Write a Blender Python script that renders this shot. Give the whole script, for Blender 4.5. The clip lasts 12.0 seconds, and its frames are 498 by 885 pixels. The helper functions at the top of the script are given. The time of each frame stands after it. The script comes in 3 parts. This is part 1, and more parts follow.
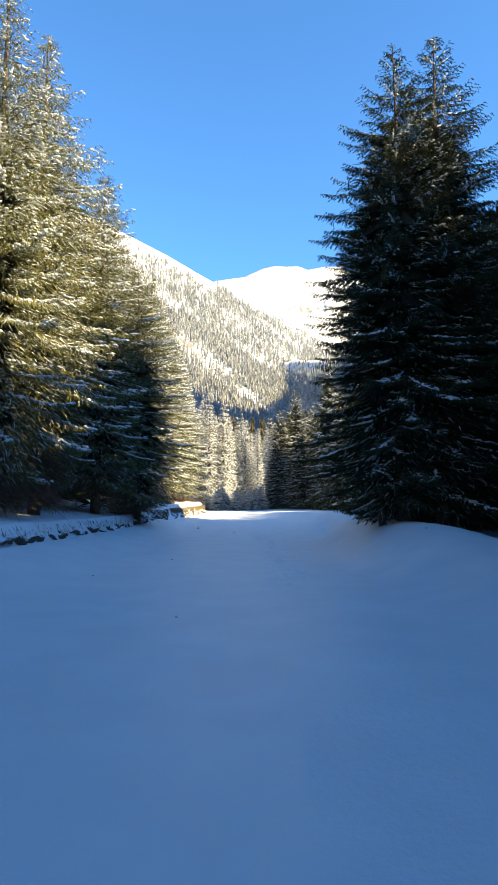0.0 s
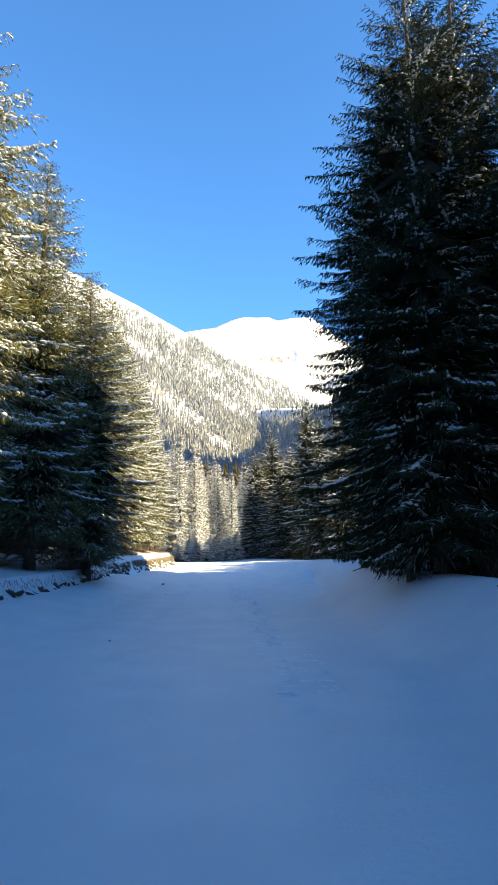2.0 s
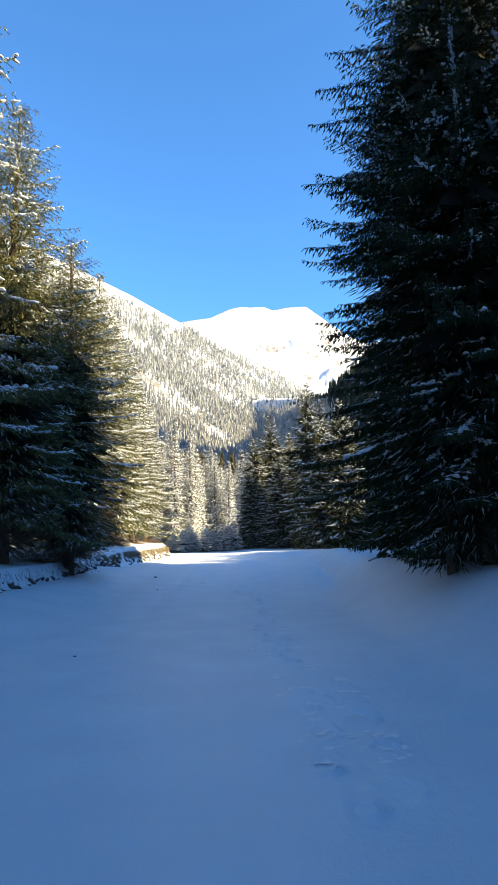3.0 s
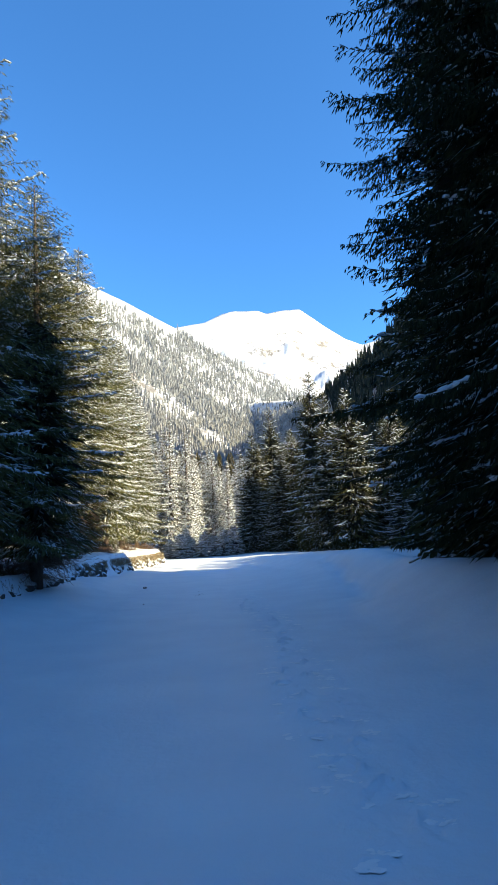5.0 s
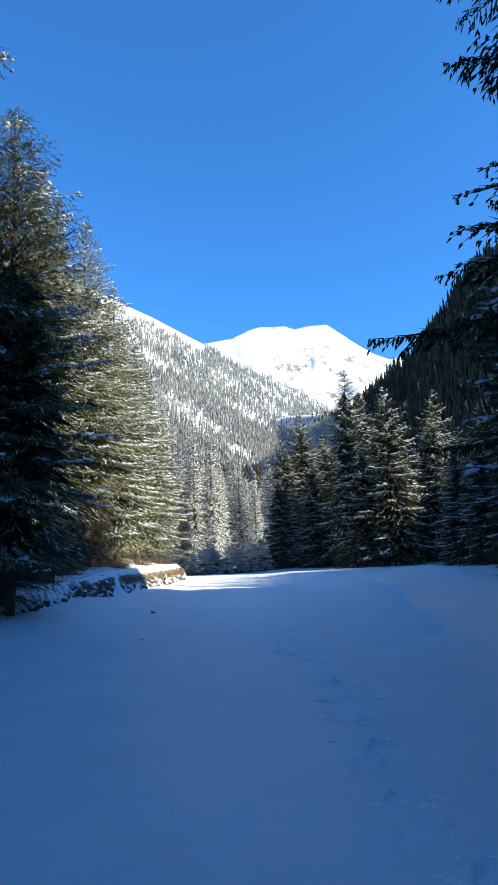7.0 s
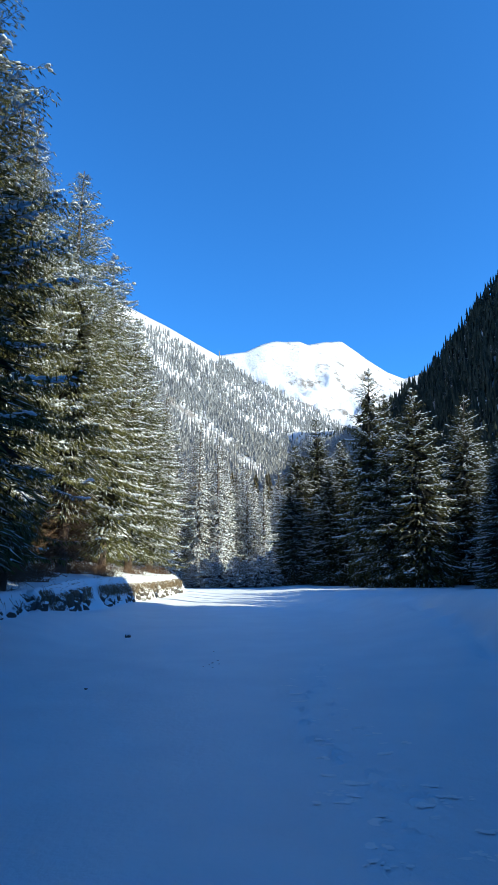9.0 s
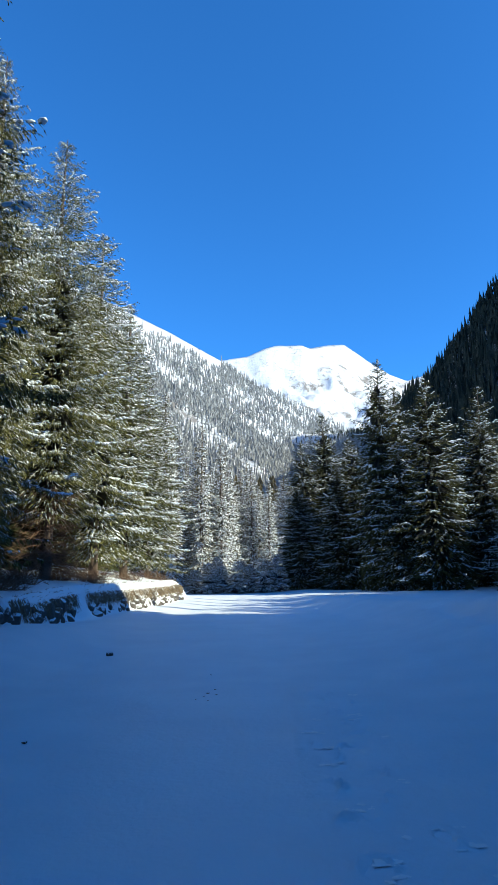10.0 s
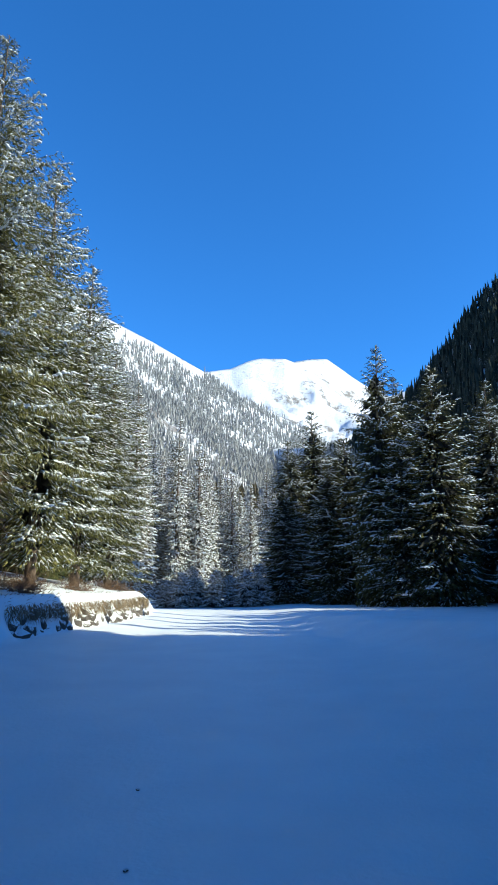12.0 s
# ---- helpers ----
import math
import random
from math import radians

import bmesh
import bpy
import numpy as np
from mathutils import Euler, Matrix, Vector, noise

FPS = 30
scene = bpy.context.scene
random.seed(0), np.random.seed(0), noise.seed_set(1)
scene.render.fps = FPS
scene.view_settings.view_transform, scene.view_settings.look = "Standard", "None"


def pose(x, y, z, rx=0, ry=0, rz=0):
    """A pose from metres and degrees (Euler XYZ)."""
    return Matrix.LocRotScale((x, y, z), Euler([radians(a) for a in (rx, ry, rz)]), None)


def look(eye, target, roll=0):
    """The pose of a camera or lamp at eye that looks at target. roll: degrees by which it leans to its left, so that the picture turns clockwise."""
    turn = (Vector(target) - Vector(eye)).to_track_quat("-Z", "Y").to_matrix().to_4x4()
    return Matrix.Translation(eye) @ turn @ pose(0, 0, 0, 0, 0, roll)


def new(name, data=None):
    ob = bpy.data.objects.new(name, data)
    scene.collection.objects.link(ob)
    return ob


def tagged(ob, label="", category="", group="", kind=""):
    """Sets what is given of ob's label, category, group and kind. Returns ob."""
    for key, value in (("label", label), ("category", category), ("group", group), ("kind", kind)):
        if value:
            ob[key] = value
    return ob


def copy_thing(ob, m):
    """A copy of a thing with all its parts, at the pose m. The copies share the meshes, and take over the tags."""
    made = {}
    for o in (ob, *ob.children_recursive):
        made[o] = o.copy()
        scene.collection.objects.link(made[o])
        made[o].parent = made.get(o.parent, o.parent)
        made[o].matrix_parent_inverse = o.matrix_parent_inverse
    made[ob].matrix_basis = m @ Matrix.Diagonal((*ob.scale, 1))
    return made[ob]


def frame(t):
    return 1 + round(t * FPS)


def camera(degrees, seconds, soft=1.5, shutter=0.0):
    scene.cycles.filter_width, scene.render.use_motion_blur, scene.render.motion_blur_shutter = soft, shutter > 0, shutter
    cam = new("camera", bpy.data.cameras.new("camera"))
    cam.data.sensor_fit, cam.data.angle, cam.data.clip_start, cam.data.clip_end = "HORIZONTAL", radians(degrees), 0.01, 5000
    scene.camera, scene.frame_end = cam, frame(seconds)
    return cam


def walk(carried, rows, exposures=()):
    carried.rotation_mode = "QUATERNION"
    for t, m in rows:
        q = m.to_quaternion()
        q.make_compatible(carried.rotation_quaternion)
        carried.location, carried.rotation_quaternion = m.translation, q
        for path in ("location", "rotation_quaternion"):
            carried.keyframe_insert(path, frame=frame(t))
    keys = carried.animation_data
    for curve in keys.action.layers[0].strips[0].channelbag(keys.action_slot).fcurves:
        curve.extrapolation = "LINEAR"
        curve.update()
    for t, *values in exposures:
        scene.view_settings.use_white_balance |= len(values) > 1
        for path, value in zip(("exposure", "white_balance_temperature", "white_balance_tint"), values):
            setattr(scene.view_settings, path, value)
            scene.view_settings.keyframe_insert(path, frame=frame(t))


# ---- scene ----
# ---------------------------------------------------------------- camera
cam = camera(42.4, 12.0)
METRES, EYE, TILT, LEAN, TURN = 32.0, 1.5, 5.7, 0.0, 0.0
ROWS = [
    (0.0, 0.0, 0.0, 0.0, 0.0, 0.0, 0.0),
    (0.5, -0.0, 0.0435, -0.004, -0.08, 2.33, -0.75),
    (1.0, -0.0036, 0.0919, -0.0095, 1.56, 1.66, -0.49),
    (1.5, -0.0025, 0.1362, -0.0135, 0.2, 2.52, -0.55),
    (2.0, -0.002, 0.1826, -0.0175, -2.42, 4.34, 0.81),
    (2.5, -0.0028, 0.2304, -0.0227, -2.67, 3.46, 1.18),
    (4.5, -0.0017, 0.3766, -0.039, -3.26, 3.71, 2.16),
    (5.0, -0.003, 0.4142, -0.0433, -2.91, 3.86, 2.77),
    (5.5, -0.0034, 0.4569, -0.047, 0.38, 5.24, 1.65),
    (6.0, -0.0024, 0.496, -0.0508, 0.32, 5.66, 1.81),
    (6.5, -0.0022, 0.5362, -0.0548, -0.28, 6.15, 2.16),
    (7.0, -0.0022, 0.576, -0.0592, -0.49, 5.36, 2.61),
    (9.0, -0.0038, 0.7359, -0.0749, 0.2, 6.61, 0.19),
    (9.5, -0.0038, 0.7775, -0.0793, 0.16, 6.05, 0.08),
    (10.0, -0.0038, 0.819, -0.0831, 0.62, 7.04, 1.05),
    (10.5, -0.0047, 0.862, -0.0877, 0.57, 5.86, 0.71),
    (11.0, -0.0053, 0.9064, -0.0912, 0.51, 6.67, 1.08),
    (11.5, -0.0047, 0.9499, -0.0962, 0.21, 7.54, 0.33),
    (12.0, -0.0044, 0.9946, -0.1001, -1.1, 8.15, 0.28),
]

EXPOSURES = [(0.0, 1.76, 5920, -6), (2.5, 1.73, 5770, -6), (4.5, 1.6, 5520, -6), (5.5, 1.28, 5170, -6), (7.0, 1.16, 4830, -6), (9.0, 0.96, 4540, -6), (12.0, 0.89, 4500, -6)]
walk(cam, [(t, pose(0, 0, EYE, TILT, LEAN, TURN) @ pose(METRES * x, METRES * y, METRES * z, 90 + pitch, roll, yaw))
           for t, x, y, z, yaw, pitch, roll in ROWS], EXPOSURES)

# ---------------------------------------------------------------- light
SUN_EL, SUN_AZ = 28.5, 112.0
world = bpy.data.worlds.new("sky")
scene.world = world
world.use_nodes = True
wn = world.node_tree.nodes
sky = wn.new("ShaderNodeTexSky")
sky.sky_type = "NISHITA"
sky.sun_disc = False
sky.sun_elevation = radians(SUN_EL)
sky.sun_rotation = radians(SUN_AZ)
sky.altitude = 1600
sky.air_density, sky.dust_density, sky.ozone_density = 1.0, 0.4, 7.0
world.node_tree.links.new(sky.outputs[0], wn["Background"].inputs[0])
wn["Background"].inputs[1].default_value = 0.115
sun = new("sun", bpy.data.lights.new("sun", "SUN"))
sun.data.energy = 5.0
sun.data.angle = radians(0.5)
sun.data.color = (1.0, 0.69, 0.36)
sx, sy = math.sin(radians(SUN_AZ)), math.cos(radians(SUN_AZ))
sun.matrix_basis = look((60 * sx, 60 * sy, 60 * math.tan(radians(SUN_EL))), (0, 0, 0))


# ---------------------------------------------------------------- materials
class Graph:
    """A small helper for node materials."""

    def __init__(self, name):
        self.mat = bpy.data.materials.new(name)
        self.mat.use_nodes = True
        self.tree = self.mat.node_tree
        self.bsdf = self.tree.nodes["Principled BSDF"]

    def node(self, kind, **values):
        n = self.tree.nodes.new("ShaderNode" + kind)
        for key, value in values.items():
            n.inputs[key.replace("_", " ")].default_value = value
        return n

    def link(self, a, b):
        self.tree.links.new(a, b)

    def noise(self, scale, detail=4.0, rough=0.6, space="Object"):
        co = self.node("TexCoord") if space == "Object" else self.node("NewGeometry")
        n = self.node("TexNoise", Scale=scale, Detail=detail, Roughness=rough)
        self.link(co.outputs["Object" if space == "Object" else "Position"], n.inputs["Vector"])
        return n.outputs["Fac"]

    def ramp(self, fac, lo, hi):
        r = self.node("MapRange", From_Min=lo, From_Max=hi)
        r.clamp = True
        self.link(fac, r.inputs["Value"])
        return r.outputs["Result"]

    def mix(self, fac, a, b):
        m = self.tree.nodes.new("ShaderNodeMix")
        m.data_type = "RGBA"
        self.link(fac, m.inputs[0])
        for value, slot in ((a, m.inputs[6]), (b, m.inputs[7])):
            if isinstance(value, tuple):
                slot.default_value = (*value, 1)
            else:
                self.link(value, slot)
        return m.outputs[2]

    def maths(self, op, a, b):
        m = self.tree.nodes.new("ShaderNodeMath")
        m.operation = op
        for value, slot in ((a, m.inputs[0]), (b, m.inputs[1])):
            if isinstance(value, (int, float)):
                slot.default_value = value
            else:
                self.link(value, slot)
        return m.outputs[0]

    def up(self):
        g = self.node("NewGeometry")
        s = self.node("SeparateXYZ")
        self.link(g.outputs["Normal"], s.inputs[0])
        return s.outputs["Z"]

    def bump(self, height, strength, distance):
        b = self.node("Bump", Strength=strength, Distance=distance)
        self.link(height, b.inputs["Height"])
        self.link(b.outputs["Normal"], self.bsdf.inputs["Normal"])

    def done(self, colour, roughness):
        if isinstance(colour, tuple):
            self.bsdf.inputs["Base Color"].default_value = (*colour, 1)
        else:
            self.link(colour, self.bsdf.inputs["Base Color"])
        self.bsdf.inputs["Roughness"].default_value = roughness
        return self.mat


SNOW = (0.82, 0.87, 0.92)


def snow_material():
    g = Graph("snow")
    fine, broad = g.noise(14.0, 5.0, 0.65), g.noise(0.9, 3.0, 0.5)
    colour = g.mix(g.ramp(broad, 0.35, 0.7), (0.76, 0.81, 0.87), SNOW)
    g.bump(g.maths("ADD", fine, g.maths("MULTIPLY", broad, 3.0)), 0.35, 0.04)
    return g.done(colour, 0.55)


def needle_material(name, dark, light, snow_from, snow_to, frost):
    """Spruce needles, varied twig by twig, with snow lying where a twig faces up."""
    g = Graph(name)
    geo = g.node("NewGeometry")
    info = g.node("ObjectInfo")
    tone = g.maths("ADD", geo.outputs["Random Per Island"], g.maths("MULTIPLY", info.outputs["Random"], 0.3))
    green = g.mix(g.ramp(tone, 0.0, 1.3), dark, light)
    patch = g.noise(1.6, 4.0, 0.7)
    lying = g.maths("ADD", g.up(), g.maths("MULTIPLY", g.maths("SUBTRACT", patch, 0.5), frost))
    colour = g.mix(g.ramp(lying, snow_from, snow_to), green, SNOW)
    g.bsdf.inputs["Specular IOR Level"].default_value = 0.05
    return g.done(colour, 0.7)


def bark_material():
    g = Graph("bark")
    rough, broad = g.noise(22.0, 6.0, 0.7), g.noise(3.0, 3.0)
    colour = g.mix(rough, (0.05, 0.035, 0.025), (0.17, 0.13, 0.10))
    g.bump(g.maths("ADD", rough, broad), 0.8, 0.03)
    return g.done(colour, 0.9)


def rock_material():
    g = Graph("rock")
    fine, broad = g.noise(18.0, 6.0, 0.7), g.noise(2.5, 4.0)
    stone = g.mix(fine, (0.035, 0.032, 0.03), (0.16, 0.14, 0.12))
    lying = g.maths("ADD", g.up(), g.maths("MULTIPLY", g.maths("SUBTRACT", broad, 0.5), 1.2))
    colour = g.mix(g.ramp(lying, 0.3, 0.55), stone, SNOW)
    g.bump(fine, 0.7, 0.04)
    return g.done(colour, 0.9)


def grass_material():
    g = Graph("dry_grass")
    geo = g.node("NewGeometry")
    return g.done(g.mix(geo.outputs["Random Per Island"], (0.10, 0.075, 0.04), (0.30, 0.23, 0.13)), 0.8)


def slope_material(name, scale):
    """Snow with bare rock where the mesh's rock weight is high."""
    g = Graph(name)
    at = g.tree.nodes.new("ShaderNodeAttribute")
    at.attribute_name = "rock"
    grain = g.noise(scale, 8.0, 0.7, "World")
    fine = g.noise(scale * 6, 6.0, 0.7, "World")
    bare = g.ramp(g.maths("ADD", at.outputs["Fac"], g.maths("MULTIPLY", g.maths("SUBTRACT", g.maths("ADD", g.maths("MULTIPLY", grain, 0.6), g.maths("MULTIPLY", fine, 0.4)), 0.5), 2.2)), 0.5, 0.68)
    stone = g.mix(fine, (0.09, 0.083, 0.076), (0.27, 0.245, 0.22))
    g.bump(g.maths("ADD", grain, g.maths("MULTIPLY", fine, 0.15)), 1.0, 0.26 / scale)
    return g.done(g.mix(bare, g.mix(grain, (0.54, 0.56, 0.59), (0.72, 0.73, 0.75)), stone), 0.7)


M_SNOW = snow_material()
# darker copy of the roadside needles, with the shade put into its colour
M_NEEDLE_SHADED = needle_material("needles", (0.010, 0.016, 0.008), (0.048, 0.054, 0.022), 0.62, 1.15, 1.2)
M_FROSTED = needle_material("frosted_needles", (0.04, 0.038, 0.018), (0.18, 0.150, 0.08), 0.14, 0.85, 1.2)
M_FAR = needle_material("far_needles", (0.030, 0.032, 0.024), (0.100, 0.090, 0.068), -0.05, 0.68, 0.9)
# darker, less snowy copy for shaded slopes; their shade is in the colour
M_FAR_SHADED = needle_material("shaded_far_needles", (0.012, 0.018, 0.014), (0.033, 0.042, 0.034), 0.22, 0.9, 0.9)
# sunlit copy of the same roadside needles, its brightness put into the colour
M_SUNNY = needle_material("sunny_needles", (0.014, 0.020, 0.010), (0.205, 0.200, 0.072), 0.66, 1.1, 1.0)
M_OLIVE = needle_material("olive_needles", (0.010, 0.015, 0.008), (0.125, 0.118, 0.044), 0.78, 1.15, 0.9)
# near-black colour that stands for the shade deep inside spruce crowns
shade_graph = Graph("crown_inner_shade")
M_CROWN_SHADE = shade_graph.done(shade_graph.mix(shade_graph.noise(12.0), (0.006, 0.008, 0.005), (0.018, 0.018, 0.011)), 0.9)
# whiter than the ground snow: the light that crumbs catch, put into colour
crumb_graph = Graph("bright_crumb_snow")
M_BRIGHT_CRUMB = crumb_graph.done(crumb_graph.mix(crumb_graph.noise(30.0), (0.92, 0.93, 0.94), (0.97, 0.97, 0.97)), 0.5)
M_BARK = bark_material()
M_ROCK = rock_material()
M_GRASS = grass_material()
twig_graph = Graph("twig_bark")
M_TWIG = twig_graph.done(twig_graph.mix(twig_graph.noise(9.0), (0.07, 0.045, 0.028), (0.21, 0.135, 0.08)), 0.85)
M_SLOPE = slope_material("mountain_snow", 0.045)

# ---------------------------------------------------------------- mesh helpers
rng = np.random.default_rng(7)


def mesh_of(name, verts, faces, material, smooth=False):
    """A mesh from arrays of corners and equal-sided faces."""
    verts, faces = np.asarray(verts, np.float32), np.asarray(faces, np.int32)
    me = bpy.data.meshes.new(name)
    sides = faces.shape[1]
    me.vertices.add(len(verts))
    me.vertices.foreach_set("co", verts.ravel())
    me.loops.add(faces.size)
    me.loops.foreach_set("vertex_index", faces.ravel())
    me.polygons.add(len(faces))
    me.polygons.foreach_set("loop_start", np.arange(0, faces.size, sides, dtype=np.int32))
    me.polygons.foreach_set("use_smooth", np.full(len(faces), smooth))
    me.update(calc_edges=True)
    me.materials.append(material)
    return me


def part(name, me, parent, label=""):
    ob = new(name, me)
    ob.parent = parent
    return tagged(ob, label)


def unit(v):
    return v / np.maximum(np.linalg.norm(v, axis=-1, keepdims=True), 1e-9)


def twigs(a, b, radius, blunt=0.0):
    """Three-sided sprays of needles from a to b: tapering, or a share of them ragged and widest at the end."""
    swap = rng.uniform(0, 1, (len(a), 1)) < blunt
    a, b = np.where(swap, b, a), np.where(swap, a, b)
    d = unit(b - a)
    side = unit(np.cross(d, np.array([0.13, 0.21, 1.0])))
    top = np.cross(side, d)
    n = len(a)
    v = np.empty((n, 4, 3))
    v[:, 3] = b
    turn = rng.uniform(0, 2.1, n)
    for k in range(3):
        w = turn + k * 2.0944
        v[:, k] = a + (b - a) * rng.uniform(0, 0.3, (n, 1)) + radius[:, None] * (side * np.cos(w)[:, None] + top * np.sin(w)[:, None])
    f = np.array([[0, 1, 3], [1, 2, 3], [2, 0, 3]])
    return v.reshape(-1, 3), (f[None] + 4 * np.arange(n)[:, None, None]).reshape(-1, 3)


def spindles(a, b, radius):
    """Sprays of needles that are thickest at a third of their length and thin at both ends."""
    d = unit(b - a)
    side = unit(np.cross(d, np.array([0.13, 0.21, 1.0])))
    top = np.cross(side, d)
    n = len(a)
    v = np.empty((n, 5, 3))
    v[:, 3], v[:, 4] = a, b
    turn, third = rng.uniform(0, 2.1, n), rng.uniform(0.2, 0.5, (n, 1))
    for k in range(3):
        w = turn + k * 2.0944
        v[:, k] = a + (b - a) * third + radius[:, None] * (side * np.cos(w)[:, None] + top * np.sin(w)[:, None])
    f = np.array([[1, 0, 3], [2, 1, 3], [0, 2, 3], [0, 1, 4], [1, 2, 4], [2, 0, 4]])
    return v.reshape(-1, 3), (f[None] + 5 * np.arange(n)[:, None, None]).reshape(-1, 3)


def join(pieces):
    vs, fs, at = [], [], 0
    for v, f in pieces:
        vs.append(v)
        fs.append(f + at)
        at += len(v)
    return np.concatenate(vs), np.concatenate(fs)


def ball(level):
    bm = bmesh.new()
    bmesh.ops.create_icosphere(bm, subdivisions=level, radius=1.0)
    v = np.array([p.co[:] for p in bm.verts])
    f = np.array([[c.index for c in q.verts] for q in bm.faces])
    bm.free()
    return v, f


BALL1, BALL2 = ball(1), ball(2)


def lumps(centre, along, length, width, height, base=BALL1):
    """Uneven snow lumps lying along a direction."""
    bv, bf = base
    n = len(centre)
    d = unit(along)
    side = unit(np.cross(d, np.array([0.0, 0.0, 1.0]) + 1e-4))
    top = np.cross(side, d)
    local = bv[None] * (1 + rng.uniform(-0.28, 0.28, (n, len(bv), 1)))
    local[:, :, 2] = np.where(local[:, :, 2] < 0, local[:, :, 2] * 0.4, local[:, :, 2])
    v = (centre[:, None] + d[:, None] * local[:, :, :1] * length[:, None, None]
         + side[:, None] * local[:, :, 1:2] * width[:, None, None] + top[:, None] * local[:, :, 2:] * height[:, None, None])
    return v.reshape(-1, 3), (bf[None] + len(bv) * np.arange(n)[:, None, None]).reshape(-1, 3)


def tube(points, radii, sides):
    """A tapering tube through points."""
    p = np.asarray(points, float)
    d = unit(np.gradient(p, axis=0))
    ref = np.array([1.0, 0.1, 0.0]) if abs(d[0, 2]) > 0.7 else np.array([0.0, 0.0, 1.0])
    s = unit(np.cross(d, ref))
    u = np.cross(s, d)
    w = np.linspace(0, 2 * np.pi, sides, endpoint=False)
    v = p[:, None] + np.asarray(radii)[:, None, None] * (s[:, None] * np.cos(w)[None, :, None] + u[:, None] * np.sin(w)[None, :, None])
    f = []
    for i in range(len(p) - 1):
        for k in range(sides):
            a, b = i * sides + k, i * sides + (k + 1) % sides
            f += [[a, b, b + sides], [a, b + sides, a + sides]]
    return v.reshape(-1, 3), np.array(f)


# ---------------------------------------------------------------- lie of the land
def ramp01(v, a, b):
    s = np.clip((v - a) / (b - a), 0, 1)
    return s * s * (3 - 2 * s)


def road_z(y):
    z = np.where(y < 29, 0.0, np.where(y < 39, 0.001265 * (y - 29) ** 2, 0.0253 * (y - 34)))
    return np.where(y > 110, 1.92 + 3.0 * (1 - np.exp(-(y - 110) / 150)), z)


def wall_x(y):
    """The foot of the bank on the road's left side."""
    return -6.0 + 1.6 * ramp01(y, 46, 62) - 5.0 * ramp01(y, 66, 80)


def right_x(y):
    """The foot of the snow bank on the road's right side."""
    return 2.9 + 1.1 * ramp01(y, 26, 34) - 2.4 * ramp01(y, 40, 62) + 3.0 * ramp01(y, 74, 95)


def waves(x, y, s, seed):
    r = np.random.default_rng(seed)
    z = 0
    for k in range(7):
        a, f, p = r.uniform(0, 6.28), s * 1.6 ** k, r.uniform(0, 6.28, 2)
        z = z + np.sin((x * math.cos(a) + y * math.sin(a)) * f + p[0] + 1.7 * np.sin((x * math.sin(a) - y * math.cos(a)) * f * 0.7 + p[1])) / 1.6 ** k
    return z / 2.4


def land(x, y):
    x, y = np.asarray(x, float), np.asarray(y, float)
    z = road_z(y)
    wx, rx = wall_x(y), right_x(y)
    bank = ramp01(y, -5, 10) * (1 - ramp01(y, 62, 72))
    chute = np.exp(-((y - 48.4) / 0.42) ** 2)
    high = ramp01(y, 41, 48)
    z = z + (0.5 - 0.36 * high) * ramp01(-x, -wx - 2.7, -wx) + bank * (0.55 + 0.55 * high) * ramp01(-x, -wx - 0.55 * chute, -wx + 0.35 + 0.3 * chute)
    z = z + 0.16 * np.clip(-x + wx - 0.8, 0, 60) + 0.10 * np.clip(-x - 60, 0, 200)
    z = z + (0.5 + 0.55 * ramp01(y, 11, 18) * (1 - ramp01(y, 31, 44)) * (1 - ramp01(x, 5.0, 7.5)) - 0.36 * ramp01(y, 50, 66)) * ramp01(x, rx - 0.5, rx + 2.0) + 0.02 * np.clip(x - rx - 6, 0, 80) + 0.55 * np.exp(-((x - 5.2) / 2.2) ** 2 - ((y - 40.0) / 6.0) ** 2)
    z = z + 0.045 * waves(x, y, 2.0, 9) * ramp01(x, right_x(y) - 0.8, right_x(y) + 0.8) * ramp01(y, 26, 32) * (1 - ramp01(y, 58, 70)) * (1 - ramp01(x, 9, 12))
    far = ramp01(np.hypot(x, y - 20), 100, 300)
    z = z + 0.025 * waves(x, y, 0.9, 3) * (1 - far) + 0.06 * waves(x, y, 0.25, 5) * ramp01(np.abs(x + 1), 2.0, 7) + far * 1.2 * waves(x, y, 0.02, 6)
    return z


def spread(edges, near, grow):
    """Grid lines: even between the two edges, then ever wider apart."""
    a, b, end_a, end_b = edges
    mid = list(np.arange(a, b, near))
    step, v, out = near, b, []
    while v < end_b:
        out.append(v)
        step *= grow
        v += step
    step, v, low = near, a, []
    while v > end_a:
        step *= grow
        v -= step
        low.append(v)
    return np.array(low[::-1] + mid + out + [end_b])


def grid_mesh(name, xs, ys, height, material):
    gx, gy = np.meshgrid(xs, ys)
    v = np.stack([gx, gy, height(gx, gy)], -1).reshape(-1, 3)
    w, h = len(xs), len(ys)
    i = (np.arange(h - 1)[:, None] * w + np.arange(w - 1)[None]).reshape(-1)
    return mesh_of(name, v, np.stack([i, i + 1, i + 1 + w, i + w], 1), material, True)


